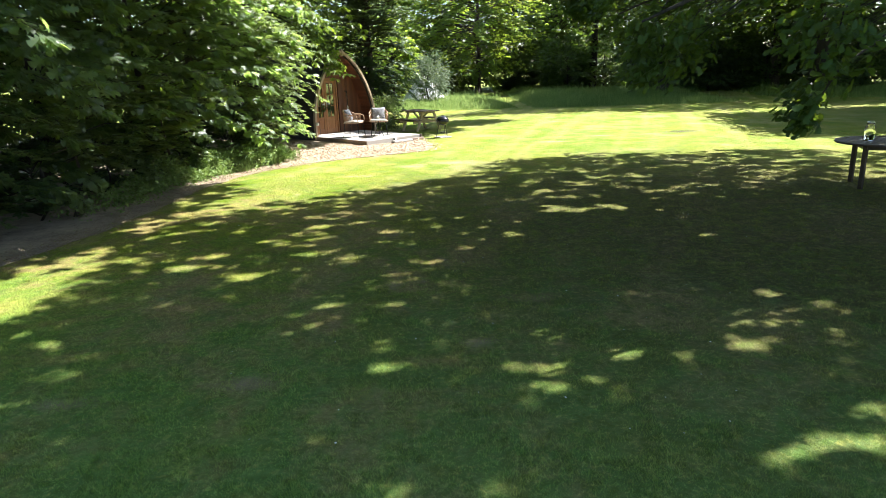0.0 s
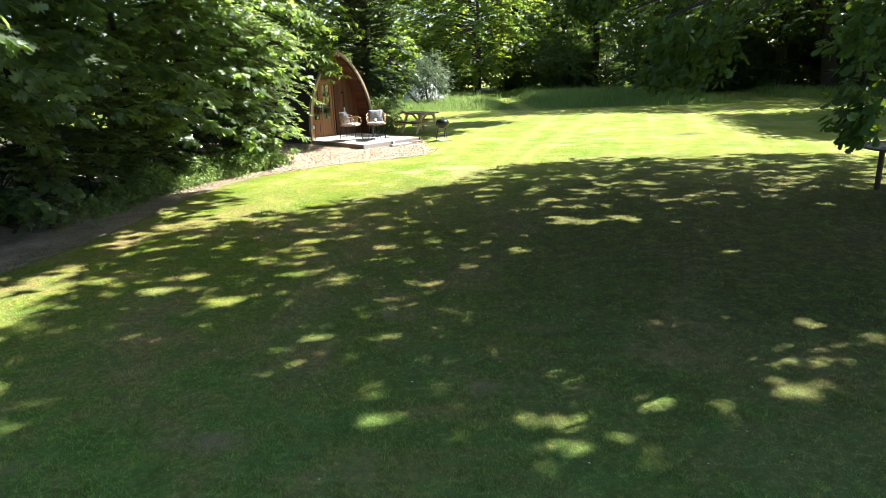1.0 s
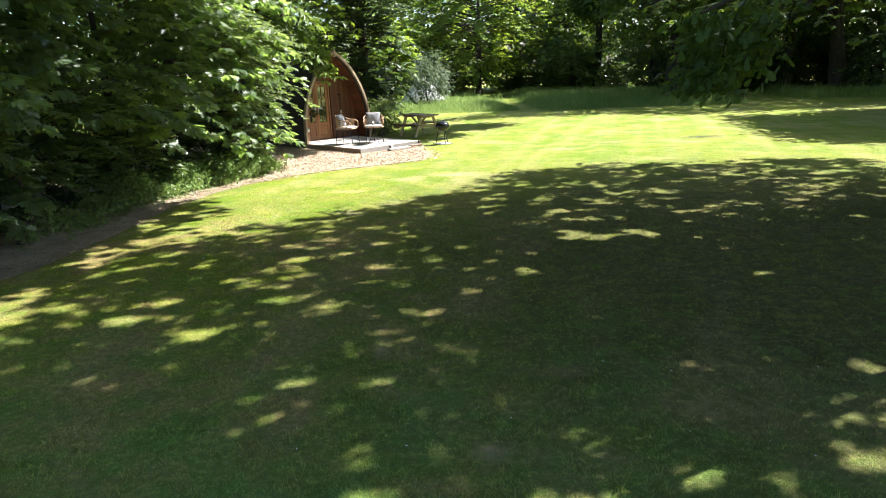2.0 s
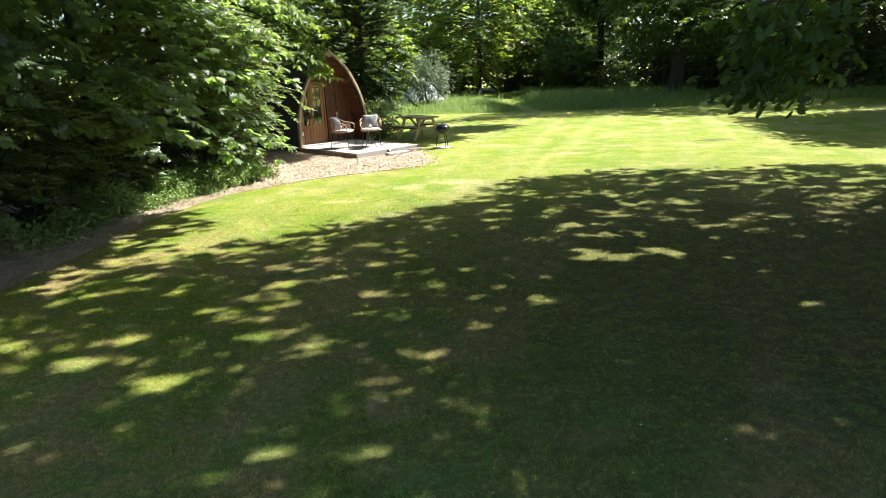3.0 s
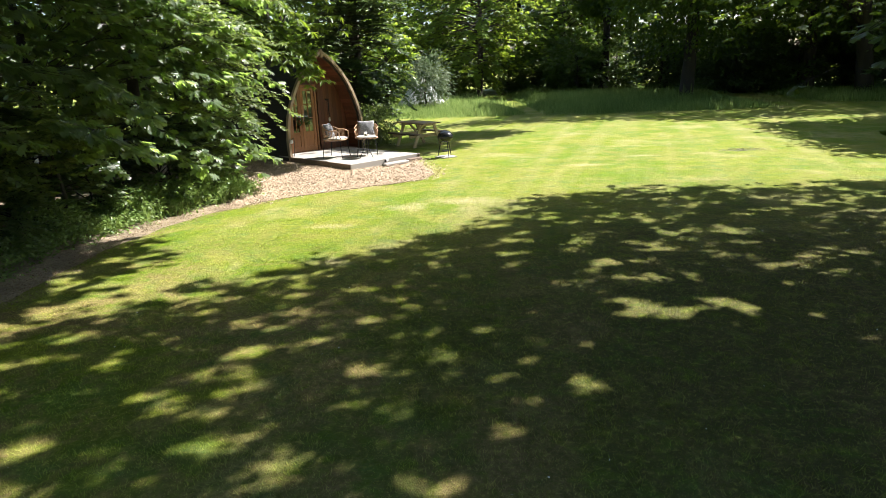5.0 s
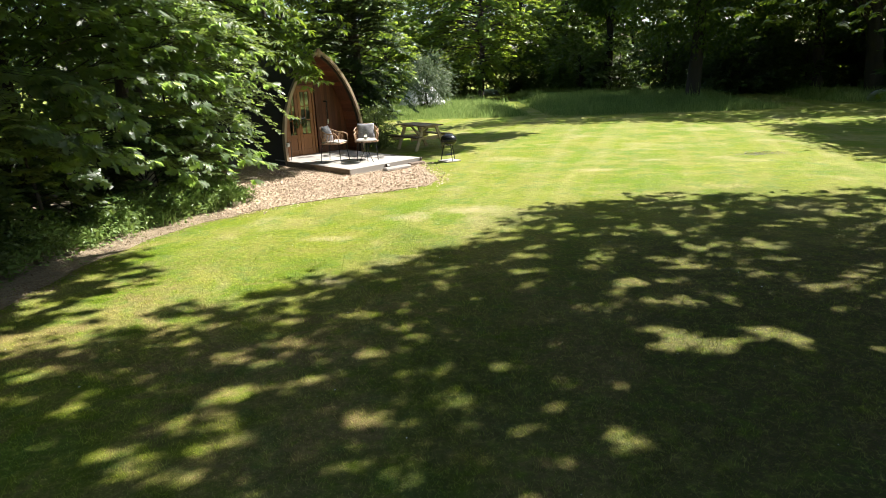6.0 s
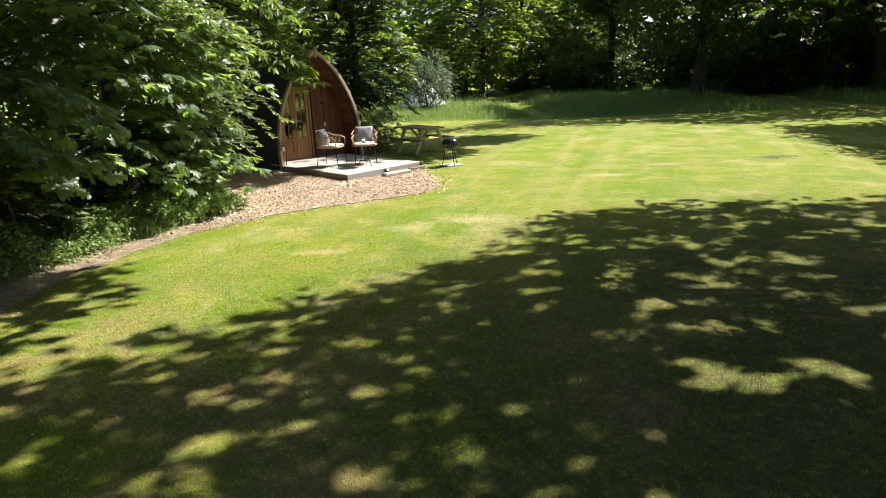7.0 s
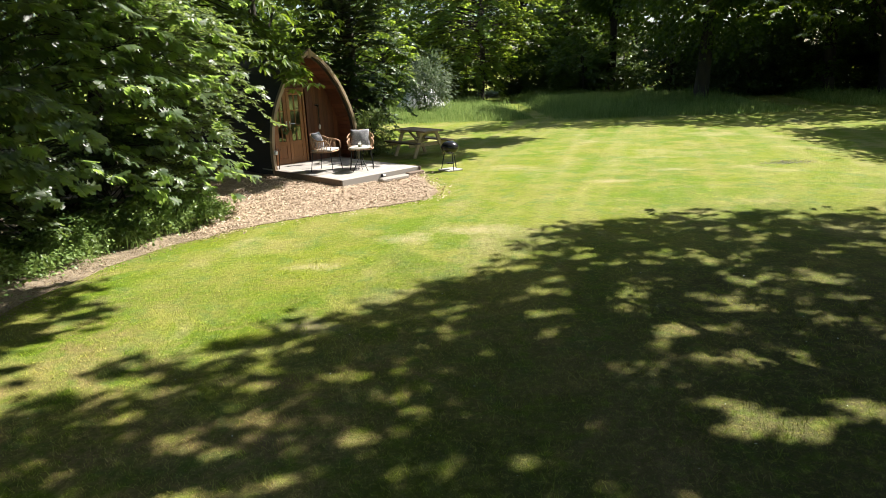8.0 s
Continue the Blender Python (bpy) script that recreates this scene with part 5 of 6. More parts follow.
HAZELS = [((-6.2, 6.2), 2.4, 41, ()), ((-5.8, 9.2), 2.2, 42, ()), ((-5.6, 12.0), 2.0, 43, ()),
          ((-5.1, 15.2), 3.4, 44, (((-4.9, 15.9, 2.2), (-3.1, 16.6, 1.65)), ((-4.9, 15.8, 2.0), (-3.35, 16.4, 1.4)), ((-4.9, 15.7, 1.5), (-3.6, 16.0, 1.05)), ((-4.9, 15.6, 1.7), (-3.55, 16.0, 1.3)), ((-4.8, 15.8, 2.4), (-3.3, 16.6, 2.1)), ((-4.8, 15.4, 2.8), (-3.4, 15.7, 2.5)), ((-4.8, 15.2, 2.3), (-3.5, 15.4, 1.9)))), ((-5.6, 17.0), 3.6, 45, (((-5.2, 16.9, 2.4), (-3.9, 17.3, 2.1)), ((-5.2, 17.1, 2.8), (-3.8, 17.4, 2.5))))]
for (x, y), high, seed, more in HAZELS:
    a, b = front_boughs(np.random.default_rng(seed + 300), x, y, 34, high, 1.5, 0.15, 0.4, 0.25)
    if more:
        a, b = np.concatenate([a, [p for p, q in more]]), np.concatenate([b, [q for p, q in more]])
    spray_tree("hazel_shrub", "leafy hazel shrub with thin stems in the bed", seed, (x, y, 0), high * 0.9, 0.03, a, b, 16, 12, "oval", 0.085, HAZEL_LEAF, "shrub", "hazel shrubs", spread=0.26, rosette=False, tilt=0.6, sag=0.2)
for k, (y, back) in enumerate(((3.8, 0.8), (5.6, 0.8), (7.4, 0.8), (9.0, 0.8), (10.6, 0.8), (11.9, 0.8), (13.1, 0.8), (14.2, 0.8), (15.3, 0.8), (16.6, 0.8), (10.0, 2.4), (12.0, 2.4), (13.6, 2.3), (15.2, 2.3), (16.8, 2.4), (18.4, 2.4))):
    x = float(front_x(y)) - back
    a, b = crown_boughs(np.random.default_rng(380 + k), (x, y, 0), 1.3, (x, y, 0.7), (0.8, 1.1, 0.9), 40, 0.05)
    spray_tree("bramble_bush", "dark dense bramble under the trees", 480 + k, (x, y, 0), 1.2, 0.02, a, b, 9, 8, "oval", 0.11, HOLLY_LEAF, "shrub", "brambles under the trees", spread=0.25, rosette=False, tilt=0.5)
# sweet chestnut whose boughs reach over the pod
OVER_POD = [((-5.4, 18.3, 3.5), (-2.95, 18.15, 2.7)), ((-5.4, 18.4, 3.7), (-3.0, 18.3, 2.9)), ((-5.8, 18.2, 3.4), (-2.75, 17.9, 2.55)), ((-5.8, 18.2, 3.2), (-2.95, 17.8, 2.4)), ((-5.7, 18.3, 3.3), (-2.8, 18.0, 2.45)), ((-5.6, 18.0, 3.8), (-3.1, 17.6, 2.75)), ((-5.6, 17.6, 4.3), (-2.1, 18.5, 3.3)), ((-5.4, 17.4, 4.6), (-2.2, 18.4, 3.7)),
            ((-5.4, 17.2, 4.2), (-2.7, 17.0, 3.3)), ((-5.4, 16.9, 3.4), (-3.4, 16.8, 2.7)), ((-5.9, 17.6, 4.4), (-2.7, 18.4, 3.5)), ((-5.9, 17.8, 4.8), (-2.5, 18.8, 3.9)), ((-5.8, 17.2, 4.6), (-3.2, 17.4, 3.7)), ((-6.2, 19.2, 4.0), (-4.0, 19.8, 3.3)), ((-6.5, 18.4, 3.6), (-4.4, 18.6, 3.1)), ((-6.6, 18.0, 3.0), (-4.6, 17.9, 2.4)), ((-6.4, 17.6, 3.4), (-4.3, 17.3, 2.8)), ((-5.6, 18.1, 3.1), (-3.0, 17.9, 2.5)), ((-5.6, 18.2, 3.0), (-2.85, 18.1, 2.6)), ((-5.6, 18.0, 2.9), (-2.75, 17.75, 2.3)), ((-5.6, 17.9, 2.8), (-2.95, 17.7, 2.2)), ((-5.6, 18.0, 3.0), (-2.6, 17.9, 2.4))]
a, b = crown_boughs(np.random.default_rng(351), (-7.4, 18.4, 0), 6.2, (-6.0, 18.0, 4.8), (2.4, 2.4, 2.2), 40, 0.35)
a, b = np.concatenate([a, [p for p, q in OVER_POD]]), np.concatenate([b, [q for p, q in OVER_POD]])
spray_tree("chestnut_tree", "sweet chestnut with long bright leaves over the pod", 51, (-7.4, 18.4, 0), 6.2, 0.16, a, b, 15, 10, "long", 0.2, CHESTNUT_LEAF, spread=0.15, tilt=0.5)
# dense wood behind
for k, (x, y, h, r) in enumerate(((-10.5, 3, 8, 3), (-11, 8, 9, 3.4), (-10.5, 13, 9, 3.2), (-10, 18, 9, 3.4), (-9, 23, 9, 3.4), (-6.0, 27, 9, 3.2), (-13, 27, 11, 4), (-15, 15, 11, 4))):
    tree("woodland_tree", "tall dark broadleaf tree in the wood", 60 + k, (x, y, 0), h * 0.8, 0.16, (x, y, h * 0.48), (r, r, h * 0.5), 420, 20, 0.8, "quad", 0.2, WOOD_LEAF, group="woodland trees", hollow=0.5)
# dark evergreen behind the pod and a low shrub beside the picnic table
a, b = crown_boughs(np.random.default_rng(371), (-2.8, 23.8, 0), 6.8, (-2.75, 23.6, 3.6), (2.0, 2.0, 3.9), 240, 0.08)
a, b = np.concatenate([a, [(-2.4, 23.4, 2.6), (-2.3, 23.2, 2.2), (-2.2, 23.5, 3.0), (-2.4, 23.2, 3.2), (-2.3, 23.6, 2.4)]]), np.concatenate([b, [(-0.6, 22.7, 1.35), (-1.0, 22.5, 1.25), (-0.5, 23.2, 2.1), (-0.3, 22.9, 2.6), (-0.45, 23.4, 1.6)]])
spray_tree("holly_tree", "dark glossy evergreen behind the pod", 71, (-2.8, 23.8, 0), 6.8, 0.13, a, b, 15, 12, "oval", 0.11, HOLLY_LEAF, spread=0.2, rosette=False, tilt=0.7)
tree("laurel_shrub", "rounded green shrub beside the picnic table", 72, (-2.0, 21.9, 0), 0.9, 0.03, (-2.05, 21.9, 0.6), (0.6, 0.6, 0.7), 130, 30, 0.25, "oval", 0.07, HAZEL_LEAF, "shrub", hollow=0.3)


def along(line, s):
    """Places at the given shares of a line's length."""
    pts = np.array(line)
    run = np.r_[0, np.cumsum(np.linalg.norm(np.diff(pts, axis=0), axis=1))]
    return np.interp(s * run[-1], run, pts[:, 0]), np.interp(s * run[-1], run, pts[:, 1])


def herbs():
    rng = np.random.default_rng(81)
    n = 2700
    x, y = along(THICKET[4:], rng.random(n) ** 0.42)
    out = rng.normal(size=n) * 0.2 - 0.24
    x, y = x + 0.9 * out, y - 0.35 * out
    tall = (0.1 + 0.36 * holes(x, y, 0.5)) * np.clip(1.05 - 1.1 * out, 0.15, 1.3)
    c = np.stack([x, y, 0.03 + tall * rng.random(n) ** 0.8], 1)
    at, way, up = sprays(rng, c, np.tile([0.5, -0.1, 0.4], (n, 1)) + rng.normal(size=c.shape) * 0.35, 10, 0.13, 0.5, 0.1)
    at[:, 2] = np.maximum(at[:, 2], 0.03)
    me = leaf_mesh("herbs", "oval", at, way, up, rng.uniform(0.03, 0.075, len(at)), HERB_LEAF)
    tagged(new("herb_border", me), "low weeds and ivy at the foot of the shrubs", "weeds", kind="stuff")
    # tufts of uncut grass among them
    m = 44
    tx, ty = along(THICKET[6:], rng.random(m) ** 0.6)
    k = np.repeat(np.arange(m), 34)
    q = len(k)
    a, lean, h = rng.uniform(0, math.tau, q), rng.uniform(0.2, 0.9, q), rng.uniform(0.1, 0.3, q)
    foot = np.stack([tx[k] + rng.normal(size=q) * 0.1 + rng.normal(size=m)[k] * 0.16 - 0.15, ty[k] + rng.normal(size=q) * 0.1, np.zeros(q)], 1)
    side = np.stack([-np.sin(a), np.cos(a), 0 * a], 1) * 0.005
    bend = np.stack([np.cos(a) * lean * h, np.sin(a) * lean * h, h], 1)
    mid = foot + bend * np.array([0.35, 0.35, 0.65])
    v = np.stack([foot - side, foot + side, mid + side * 0.8, mid - side * 0.8, foot + bend], 1).reshape(-1, 3)
    me = raw_mesh("grass_tufts", v, (np.array([0, 1, 2, 0, 2, 3, 3, 2, 4])[None] + (np.arange(q) * 5)[:, None]).ravel(), 3, MEADOW_BLADES)
    tagged(new("grass_tufts", me), "tufts of long grass at the foot of the shrubs", "long grass", kind="stuff")


herbs()


# ---- distance ----
# stretches of ground over which leaves above the view are laid out as shade
MEADOW_SHADE = [(-2.6, 25.0), (-0.6, 26.2), (1.0, 27.0), (2.4, 27.0), (4.2, 27.0), (6.2, 27.2), (8.4, 25.6), (9.6, 25.6), (16, 25.6), (30, 23), (33, 44), (5, 47), (3.9, 33), (1.4, 29.0), (-0.6, 27.6)]
TABLE_SHADE = [(-2.9, 19.8), (-1.2, 19.5), (-0.3, 20.4), (0.2, 22.4), (1.9, 23.6), (2.1, 24.6), (0.3, 24.6), (-0.8, 23.8), (-2.2, 22.6)]
SIDE_SHADE = [(10.3, 24), (9.6, 21.4), (9.0, 18.2), (9.0, 16.5), (9.9, 15.8), (11.5, 16.0), (19, 16), (19, 24), (14, 24.4), (12, 23.2)]


def meadow_shade_oak():
    """An added oak in the meadow, its crown above the view laid out for the shade below."""
    rng = np.random.default_rng(90)
    ob = thing("oak_tree", Matrix(), "wide oak added above the view to shade the long grass", "tree")
    at, way, up, _, _ = canopy(rng, MEADOW_SHADE, 9500, 12, 6.4, 10.5, 0.7, 0.16, 0.06, 0.4)
    t_at, t_way, t_up, _, _ = canopy(rng, TABLE_SHADE, 1100, 14, 6.4, 10.0, 0.5, 0.40, 0.2, 0.7)
    at, way, up = np.concatenate([at, t_at]), np.concatenate([way, t_way]), np.concatenate([up, t_up])
    leaf_ob = new("crown", leaf_mesh("crown", "quad", at, way, up, rng.uniform(0.2, 0.34, len(at)), OAK_LEAF))
    leaf_ob.parent = ob
    wood(ob, rng, (21.5, 36.5, 0), (19.5, 35.5, 9.0), 0.4, (14.0, 35, 8.2), (6, 5, 2.0), 16, 10)


meadow_shade_oak()
# an oak; its leaves are coloured lighter to stand in for sun on them
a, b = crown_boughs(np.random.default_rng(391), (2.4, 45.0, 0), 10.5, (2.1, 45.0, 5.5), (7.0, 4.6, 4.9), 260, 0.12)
spray_tree("sunlit_oak", "oak with boughs down to the meadow, leaf colour lightened for sunlight", 91, (2.4, 46, 0), 10.5, 0.17, a, b, 14, 11, "quad", 0.19, SUNLIT_LEAF, spread=0.15, tilt=1.0, sunward=1.2)
tree("silver_shrub", "pale silvery willow shrub", 92, (-0.75, 35.2, 0), 2.0, 0.05, (-0.7, 35.2, 1.45), (1.0, 0.8, 1.5), 120, 30, 0.4, "long", 0.16, SILVER_LEAF, "shrub", hollow=0.25, flat=0.7)
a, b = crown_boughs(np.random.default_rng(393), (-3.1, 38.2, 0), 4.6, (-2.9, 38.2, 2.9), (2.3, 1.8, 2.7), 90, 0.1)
spray_tree("field_maple", "green tree behind the pod, leaf colour lightened for sunlight", 93, (-3.1, 38.2, 0), 4.6, 0.12, a, b, 12, 9, "quad", 0.17, SUNLIT_LEAF, spread=0.16, tilt=0.5, sunward=0.4)
for k, (x, y, h, r, t, mid, tall) in enumerate(((10.9, 47.6, 10.5, 2.6, 0.3, 0.72, 0.27), (12.4, 36.5, 12, 4.6, 0.34, 0.62, 0.45), (20, 39, 12, 5.0, 0.3, 0.66, 0.42), (27, 33, 11, 4.6, 0.3, 0.72, 0.36))):
    tree("tall_oak", "tall oak with a bare dark trunk at the meadow's edge", 100 + k, (x, y, 0), h * 0.85, t, (x, y, h * mid), (r, r, h * tall), 800, 24, 0.9, "quad", 0.2, OAK_LEAF, group="tall oaks", count=14)


# oak out of view, its crown laid out after the shade on the lawn
def side_oak():
    rng = np.random.default_rng(97)
    ob = thing("oak_tree", Matrix(), "high oak at the far side of the lawn", "tree")
    at, way, up, _, _ = canopy(rng, SIDE_SHADE, 3400, 14, 6.0, 9.5, 0.7, 0.3, 0.14, 1.0)
    leaf_ob = new("crown", leaf_mesh("crown", "quad", at, way, up, rng.uniform(0.16, 0.26, len(at)), OAK_LEAF))
    leaf_ob.parent = ob
    wood(ob, rng, (24.0, 25.0, 0), (22.0, 25.0, 8.0), 0.36, (20, 25, 7.4), (5, 4, 2.0), 14, 10)


side_oak()
rng = np.random.default_rng(5)


def scatter(made, spots, lo, hi):
    """The made trees and copies of them, at the given spots."""
    for k, (x, y) in enumerate(spots):
        s = rng.uniform(lo, hi)
        m = pose(x + rng.uniform(-1, 1), y + rng.uniform(-1, 1), 0, 0, 0, rng.uniform(0, 360))
        ob = made[k] if k < len(made) else copy_thing(made[k % len(made)], m)
        ob.matrix_world = m @ Matrix.Scale(s, 4)


# trees on the shaded right take the darker oak leaf in place of shade
TALL, DARK = [], []
for k in range(3):
    h = 10 + k
    TALL.append(bough_tree("woodland_tree", "broadleaf tree in the wood behind the meadow", 120 + k, (0, 0, 0), h * 0.9, 0.2, (0, 0, h * 0.5), (4.0, 4.0, h * 0.52), 80, 72, "quad", 0.36, WOOD_LEAF, group="far woodland", low=0.05, tilt=0.4, sunward=0.6))
    DARK.append(bough_tree("woodland_oak", "leafy oak in the wood beside the meadow, in darker leaf for shade", 130 + k, (0, 0, 0), h * 0.9, 0.22, (0, 0, h * 0.5), (4.2, 4.2, h * 0.52), 80, 72, "quad", 0.36, OAK_LEAF, group="dark woodland", low=0.05))
scatter(TALL, [(-14, 38), (-9, 42), (-5, 46), (-1, 50), (3, 55), (7, 58), (8.5, 54), (-12, 52), (-4, 58)], 0.9, 1.2)
scatter(DARK, [(12, 59), (15.4, 60), (18, 57), (21, 55), (24, 56), (22, 47), (25, 44), (27, 47), (29, 44), (33, 40), (36, 34), (38, 28), (40, 22), (42, 16), (11, 62), (44, 10),
               # unseen oaks, added beside and behind the camera to block sky light
               (15, 7), (17, 0), (5, -22), (-9, -20)], 0.9, 1.2)
# shrubs on that side take the holly leaf colour to stand in for shade
LOW, SHADED_LOW = [], []
for k in range(2):
    LOW.append(bough_tree("thorn_shrub", "dense wild shrub under the trees", 140 + k, (0, 0, 0), 2.6, 0.06, (0, 0, 1.8), (2.5, 2.3, 2.0), 60, 64, "quad", 0.22, WOOD_LEAF, "shrub", "wild shrubs", low=0.05, tilt=0.4, sunward=0.6))
    SHADED_LOW.append(bough_tree("shaded_shrub", "dense shrub under the oaks, leaf colour picked for shade", 145 + k, (0, 0, 0), 2.8, 0.06, (0, 0, 2.0), (2.5, 2.3, 2.2), 60, 64, "quad", 0.22, HOLLY_LEAF, "shrub", "evergreen shrubs", low=0.05))
scatter(LOW, [(-10, 36), (-6.5, 38.5), (-1.5, 47), (2, 51), (5.5, 52.5), (7.5, 52), (10, 53), (-4, 44), (8.0, 51), (10, 49.5), (12, 51), (6, 52), (9.0, 47), (12.6, 48.5), (24, 41), (20, 40.5), (27.5, 44), (18.5, 49), (22, 45)], 0.8, 1.3)
scatter(SHADED_LOW, [(17.5, 50), (16.5, 46), (18, 45), (21, 43), (27, 38.5), (30, 36), (32, 32), (33.5, 28), (17, 40), (14, 45), (17, 42), (23, 37), (25.5, 42.5), (24, 44), (29, 42), (22, 46)], 0.8, 1.3)


def bell_tent():
    ob = thing("bell_tent", pose(-1.15, 37.6, -0.1), "white canvas bell tent half hidden by a shrub", "tent")
    part("canvas", lathe(bmesh.new(), [(1.3, 0.0), (1.25, 0.4), (0.7, 1.1), (0.08, 1.75), (0.02, 1.8)], 20), CANVAS, ob)
    part("pole", tube(bmesh.new(), [(0, 0, 1.7), (0, 0, 1.9)], 0.03, 8), ARCH_WOOD, ob)


bell_tent()


def tall_grass(name, outline, count, height, seed, label):
    rng = np.random.default_rng(seed)
    pts = np.array(outline)
    x, y = rng.uniform(pts[:, 0].min(), pts[:, 0].max(), count), rng.uniform(pts[:, 1].min(), pts[:, 1].max(), count)
    ok = inside(outline, x + rng.normal(size=count) * 0.35, y + rng.normal(size=count) * 0.35)
    x, y = x[ok], y[ok]
    n = len(x)
    patchy = 0.55 + 0.75 * holes(x, y, 1.7) * (0.6 + 0.8 * holes(x + 5, y, 0.6))
    a, lean = rng.uniform(0, math.tau, n), rng.uniform(0.1, 1.0, n) * (0.5 + holes(x, y + 9, 0.9))
    h = height * rng.uniform(0.3, 1.2, n) * np.clip(0.3 + edge_gap(outline, x, y) / 1.3, 0, 1) * patchy
    stalk = rng.random(n) < 0.03
    h, lean = np.where(stalk, h * 1.7, h), np.where(stalk, 0.15, lean)
    w = rng.uniform(0.004, 0.0105, n)
    side = np.stack([-np.sin(a), np.cos(a), 0 * a], 1) * w[:, None]
    foot = np.stack([x, y, swells(x, y) - 0.02], 1)
    bend = np.stack([np.cos(a) * lean * h, np.sin(a) * lean * h, h], 1)
    mid = foot + bend * np.array([0.35, 0.35, 0.6])
    v = np.stack([foot - side, foot + side, mid + side * 0.8, mid - side * 0.8, foot + bend], 1).reshape(-1, 3)
    tri = np.array([0, 1, 2, 0, 2, 3, 3, 2, 4])
    loops = (tri[None] + (np.arange(n) * 5)[:, None]).ravel()
    me = raw_mesh(name, v, loops, 3, MEADOW_BLADES)
    tagged(new(name, me), label, "long grass", kind="stuff")


tall_grass("meadow_grass", [(-6, 31.5), (-2.6, 31.6), (2.4, 30.7), (3.6, 31.0), (3.2, 36), (2.6, 44), (-8, 44)], 80000, 0.5, 201, "sunlit uncut meadow grass behind the lawn")
tall_grass("meadow_grass", [(4.6, 30.6), (6.9, 30.2), (9.9, 29.6), (13.4, 29.6), (14.2, 33), (15, 38), (15, 50), (5, 50), (4.2, 36)], 100000, 0.4, 202, "shaded uncut meadow grass under the oaks")
tall_grass("meadow_grass", [(16.6, 31.5), (20, 29.5), (30, 27), (34, 36), (18, 40)], 44000, 0.42, 203, "uncut grass clump beside the path")


# ---- chippings and lawn grass ----
def chippings():
    rng = np.random.default_rng(211)
    outline = CHIP_EDGE + CHIP_BACK
    n = 74000
    x, y = rng.uniform(-5.3, 0.1, n), rng.uniform(13.4, 19.2, n)
    keep = inside(outline, x + rng.normal(size=n) * 0.2, y + rng.normal(size=n) * 0.2)
    x, y = x[keep], y[keep]
    n = len(x)
    at = np.stack([x, y, 0.012 + swells(x, y) + rng.random(n) * 0.02 + 0.02 * holes(x, y, 0.3)], 1)
    a = rng.uniform(0, math.tau, n)
    way = np.stack([np.cos(a), np.sin(a), rng.normal(size=n) * 0.35], 1)
    up = np.array([0, 0, 1.0]) + rng.normal(size=(n, 3)) * 0.45
    me = leaf_mesh("bark_chips", "chip", at, way, up, rng.uniform(0.013, 0.03, n) + 0.035 * rng.random(n) ** 8, CHIPS)
    tagged(new("bark_chips", me), "loose pale bark chips", "chippings", kind="stuff")


chippings()


def litter():
    """Dry leaf litter and crumbs of soil that spill from the bed into the thin edge of the lawn."""
    rng = np.random.default_rng(241)
    pts = np.array(BED[3:])
    run = np.r_[0, np.cumsum(np.linalg.norm(np.diff(pts, axis=0), axis=1))]
    n = 15000
    s = rng.uniform(0, run[-1], n)
    off = rng.normal(size=n) * 0.2 - 0.12
    x, y = np.interp(s, run, pts[:, 0]) + off * 0.9, np.interp(s, run, pts[:, 1]) - off * 0.4
    at = np.stack([x, y, 0.014 + swells(x, y) + rng.random(n) * 0.012], 1)
    a = rng.uniform(0, math.tau, n)
    me = leaf_mesh("leaf_litter", "quad", at, np.stack([np.cos(a), np.sin(a), 0.2 * rng.normal(size=n)], 1), np.array([0, 0, 1.0]) + rng.normal(size=(n, 3)) * 0.4, rng.uniform(0.008, 0.026, n), LITTER)
    tagged(new("leaf_litter", me), "dry brown leaf litter along the edge of the bed", "leaf litter", kind="stuff")


litter()


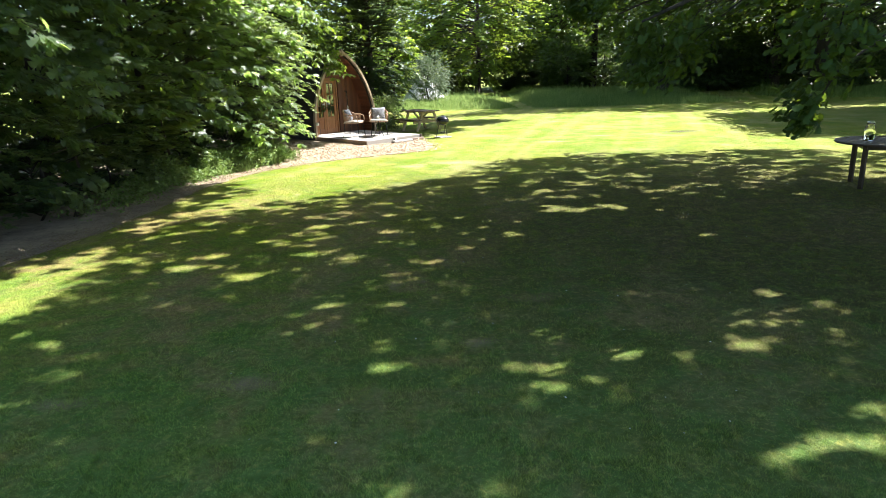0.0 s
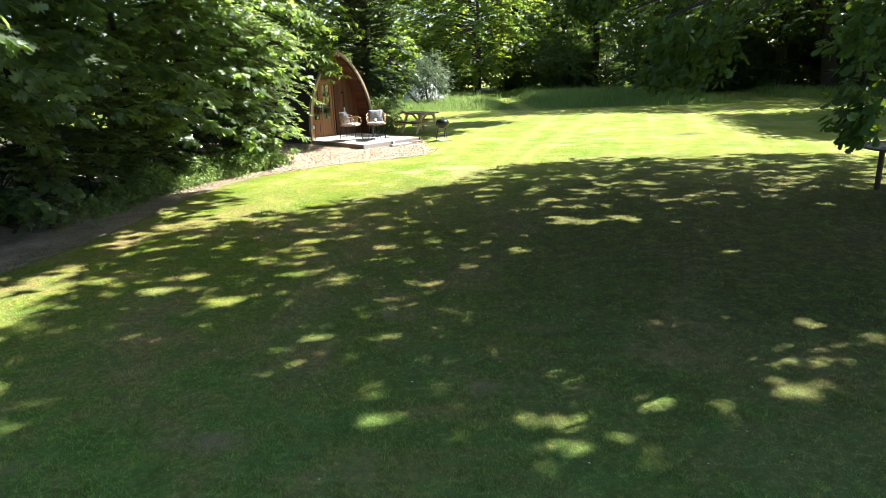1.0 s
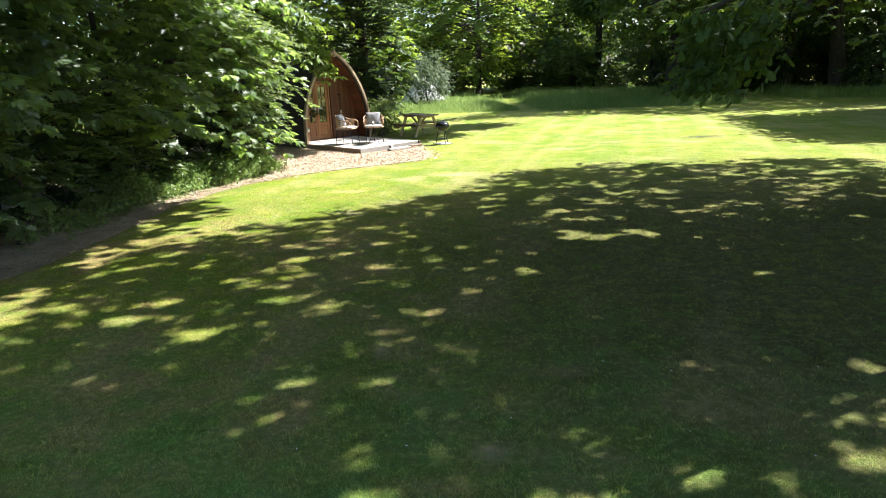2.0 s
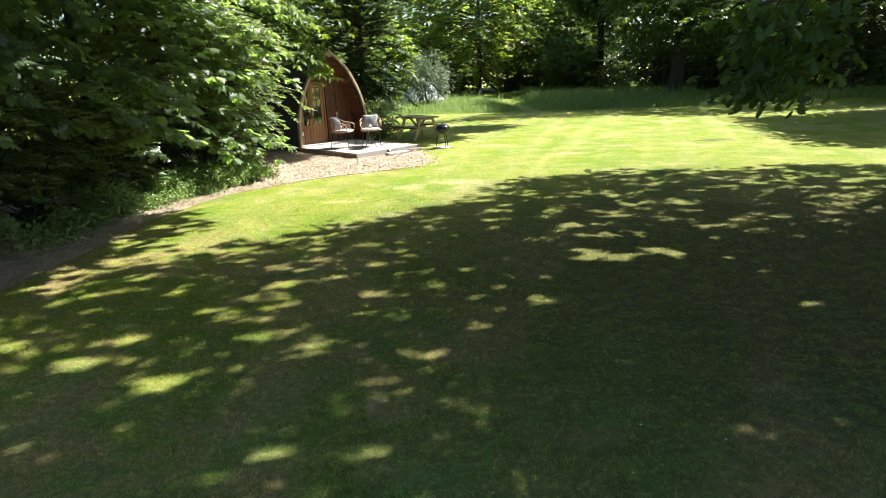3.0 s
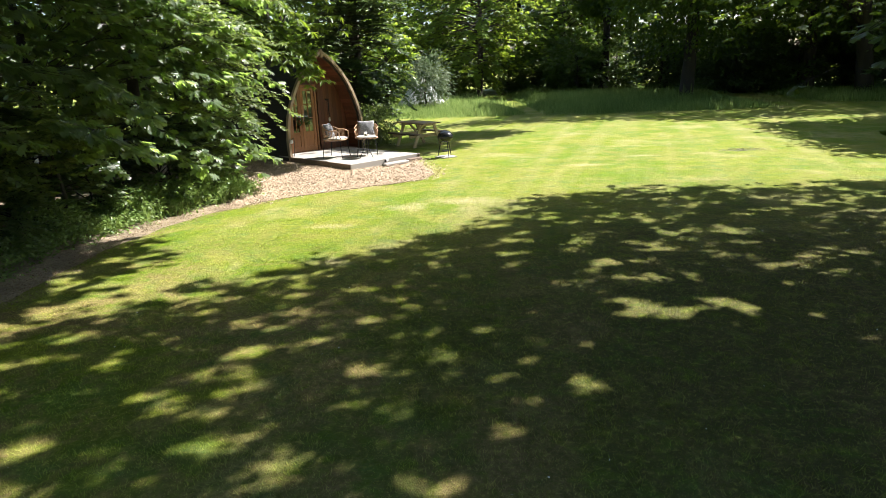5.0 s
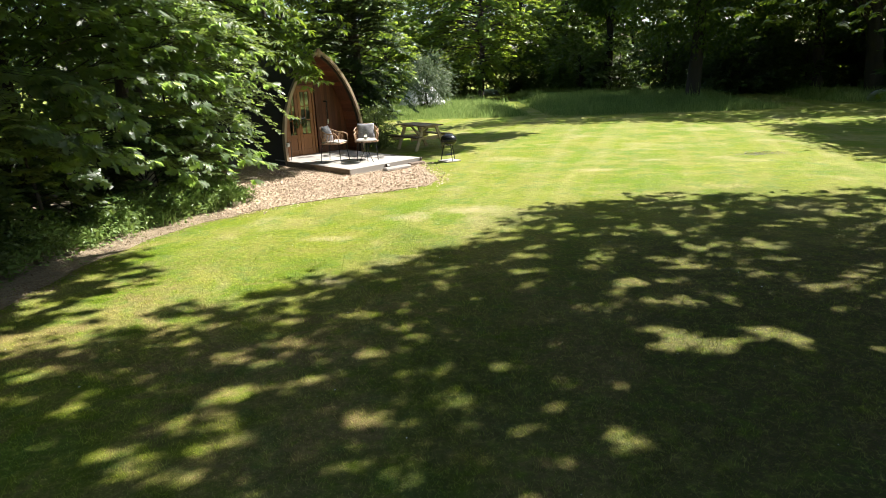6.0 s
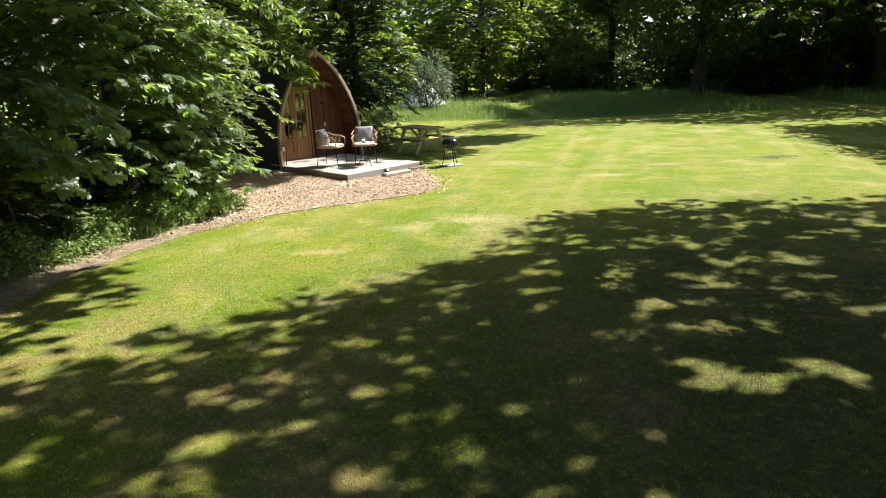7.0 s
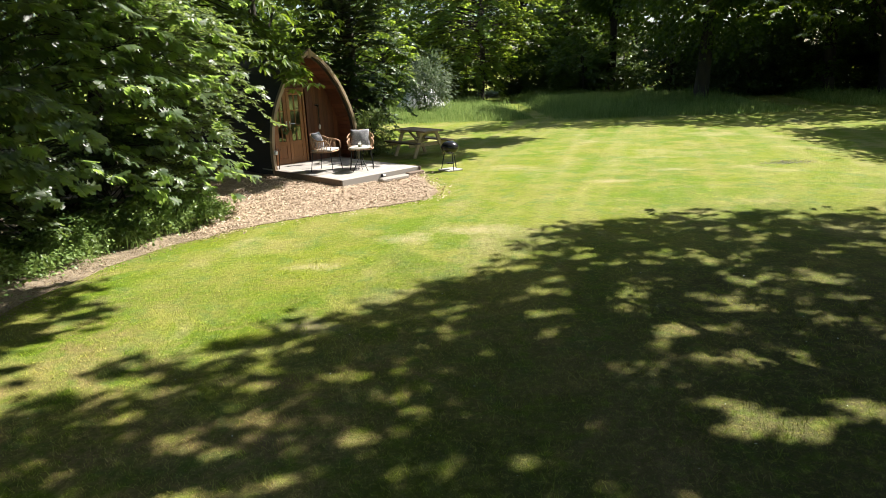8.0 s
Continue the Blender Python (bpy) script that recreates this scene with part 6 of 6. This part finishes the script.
def ashes():
    rng = np.random.default_rng(231)
    n = 420
    x, y = 6.95 + rng.normal(size=n) * 0.26, 18.2 + rng.normal(size=n) * 0.13
    at = np.stack([x, y, 0.002 + rng.random(n) * 0.015], 1)
    a = rng.uniform(0, math.tau, n)
    me = leaf_mesh("ash_debris", "quad", at, np.stack([np.cos(a), np.sin(a), 0.3 * rng.normal(size=n)], 1), np.array([0, 0, 1.0]) + rng.normal(size=(n, 3)) * 0.4, rng.uniform(0.008, 0.03, n) + 0.02 * rng.random(n) ** 6, CHARCOAL)
    tagged(new("ash_debris", me), "grey ash and charred bits of an old fire in the grass", "ash", kind="stuff")


ashes()


def lawn_grass():
    rng = np.random.default_rng(221)
    n = 620000
    y = 1.2 + 16 * rng.random(n) ** 1.9
    x = rng.uniform(-1, 1, n) * (0.74 * (y + 0.6) + 0.4)
    jx, jy = x + rng.normal(size=n) * 0.28, y + rng.normal(size=n) * 0.28
    ok = ~inside(BED + [(-20, 24), (-20, -13)], jx, jy) & ~inside(CHIP_EDGE + [(-1.1, 19.0), (-4.4, 19.2), (-5.3, 18.6)], jx, jy)
    x, y = x[ok], y[ok]
    n = len(x)
    a, lean = rng.uniform(0, math.tau, n), rng.uniform(0.4, 1.7, n)
    h, w = rng.uniform(0.006, 0.018, n) * (0.45 + 1.3 * holes(x, y, 0.11) ** 1.5) * (1 + y / 14) * np.clip((16 - y) / 6, 0.3, 1), rng.uniform(0.0012, 0.0024, n) * (1 + y / 9)
    foot = np.stack([x, y, swells(x, y) - 0.004], 1)
    side = np.stack([-np.sin(a), np.cos(a), 0 * a], 1) * w[:, None]
    tip = foot + np.stack([np.cos(a) * lean * h, np.sin(a) * lean * h, h], 1)
    v = np.stack([foot - side, foot + side, tip], 1).reshape(-1, 3)
    me = raw_mesh("lawn_grass", v, np.arange(3 * n), 3, BLADES)
    tagged(new("lawn_grass", me), "short mown grass blades", "grass", kind="stuff")


lawn_grass()


def petals():
    rng = np.random.default_rng(251)
    n = 90
    y = rng.uniform(2.6, 13, n)
    x = rng.uniform(-0.5, 0.62, n) * y
    at = np.stack([x, y, 0.016 + swells(x, y) + rng.random(n) * 0.008], 1)
    a = rng.uniform(0, math.tau, n)
    me = leaf_mesh("fallen_petals", "oval", at, np.stack([np.cos(a), np.sin(a), 0.2 * rng.normal(size=n)], 1), np.array([0, 0, 1.0]) + rng.normal(size=(n, 3)) * 0.3, rng.uniform(0.012, 0.022, n), PETAL)
    tagged(new("fallen_petals", me), "white fallen petals scattered in the grass", "petals", kind="stuff")


petals()
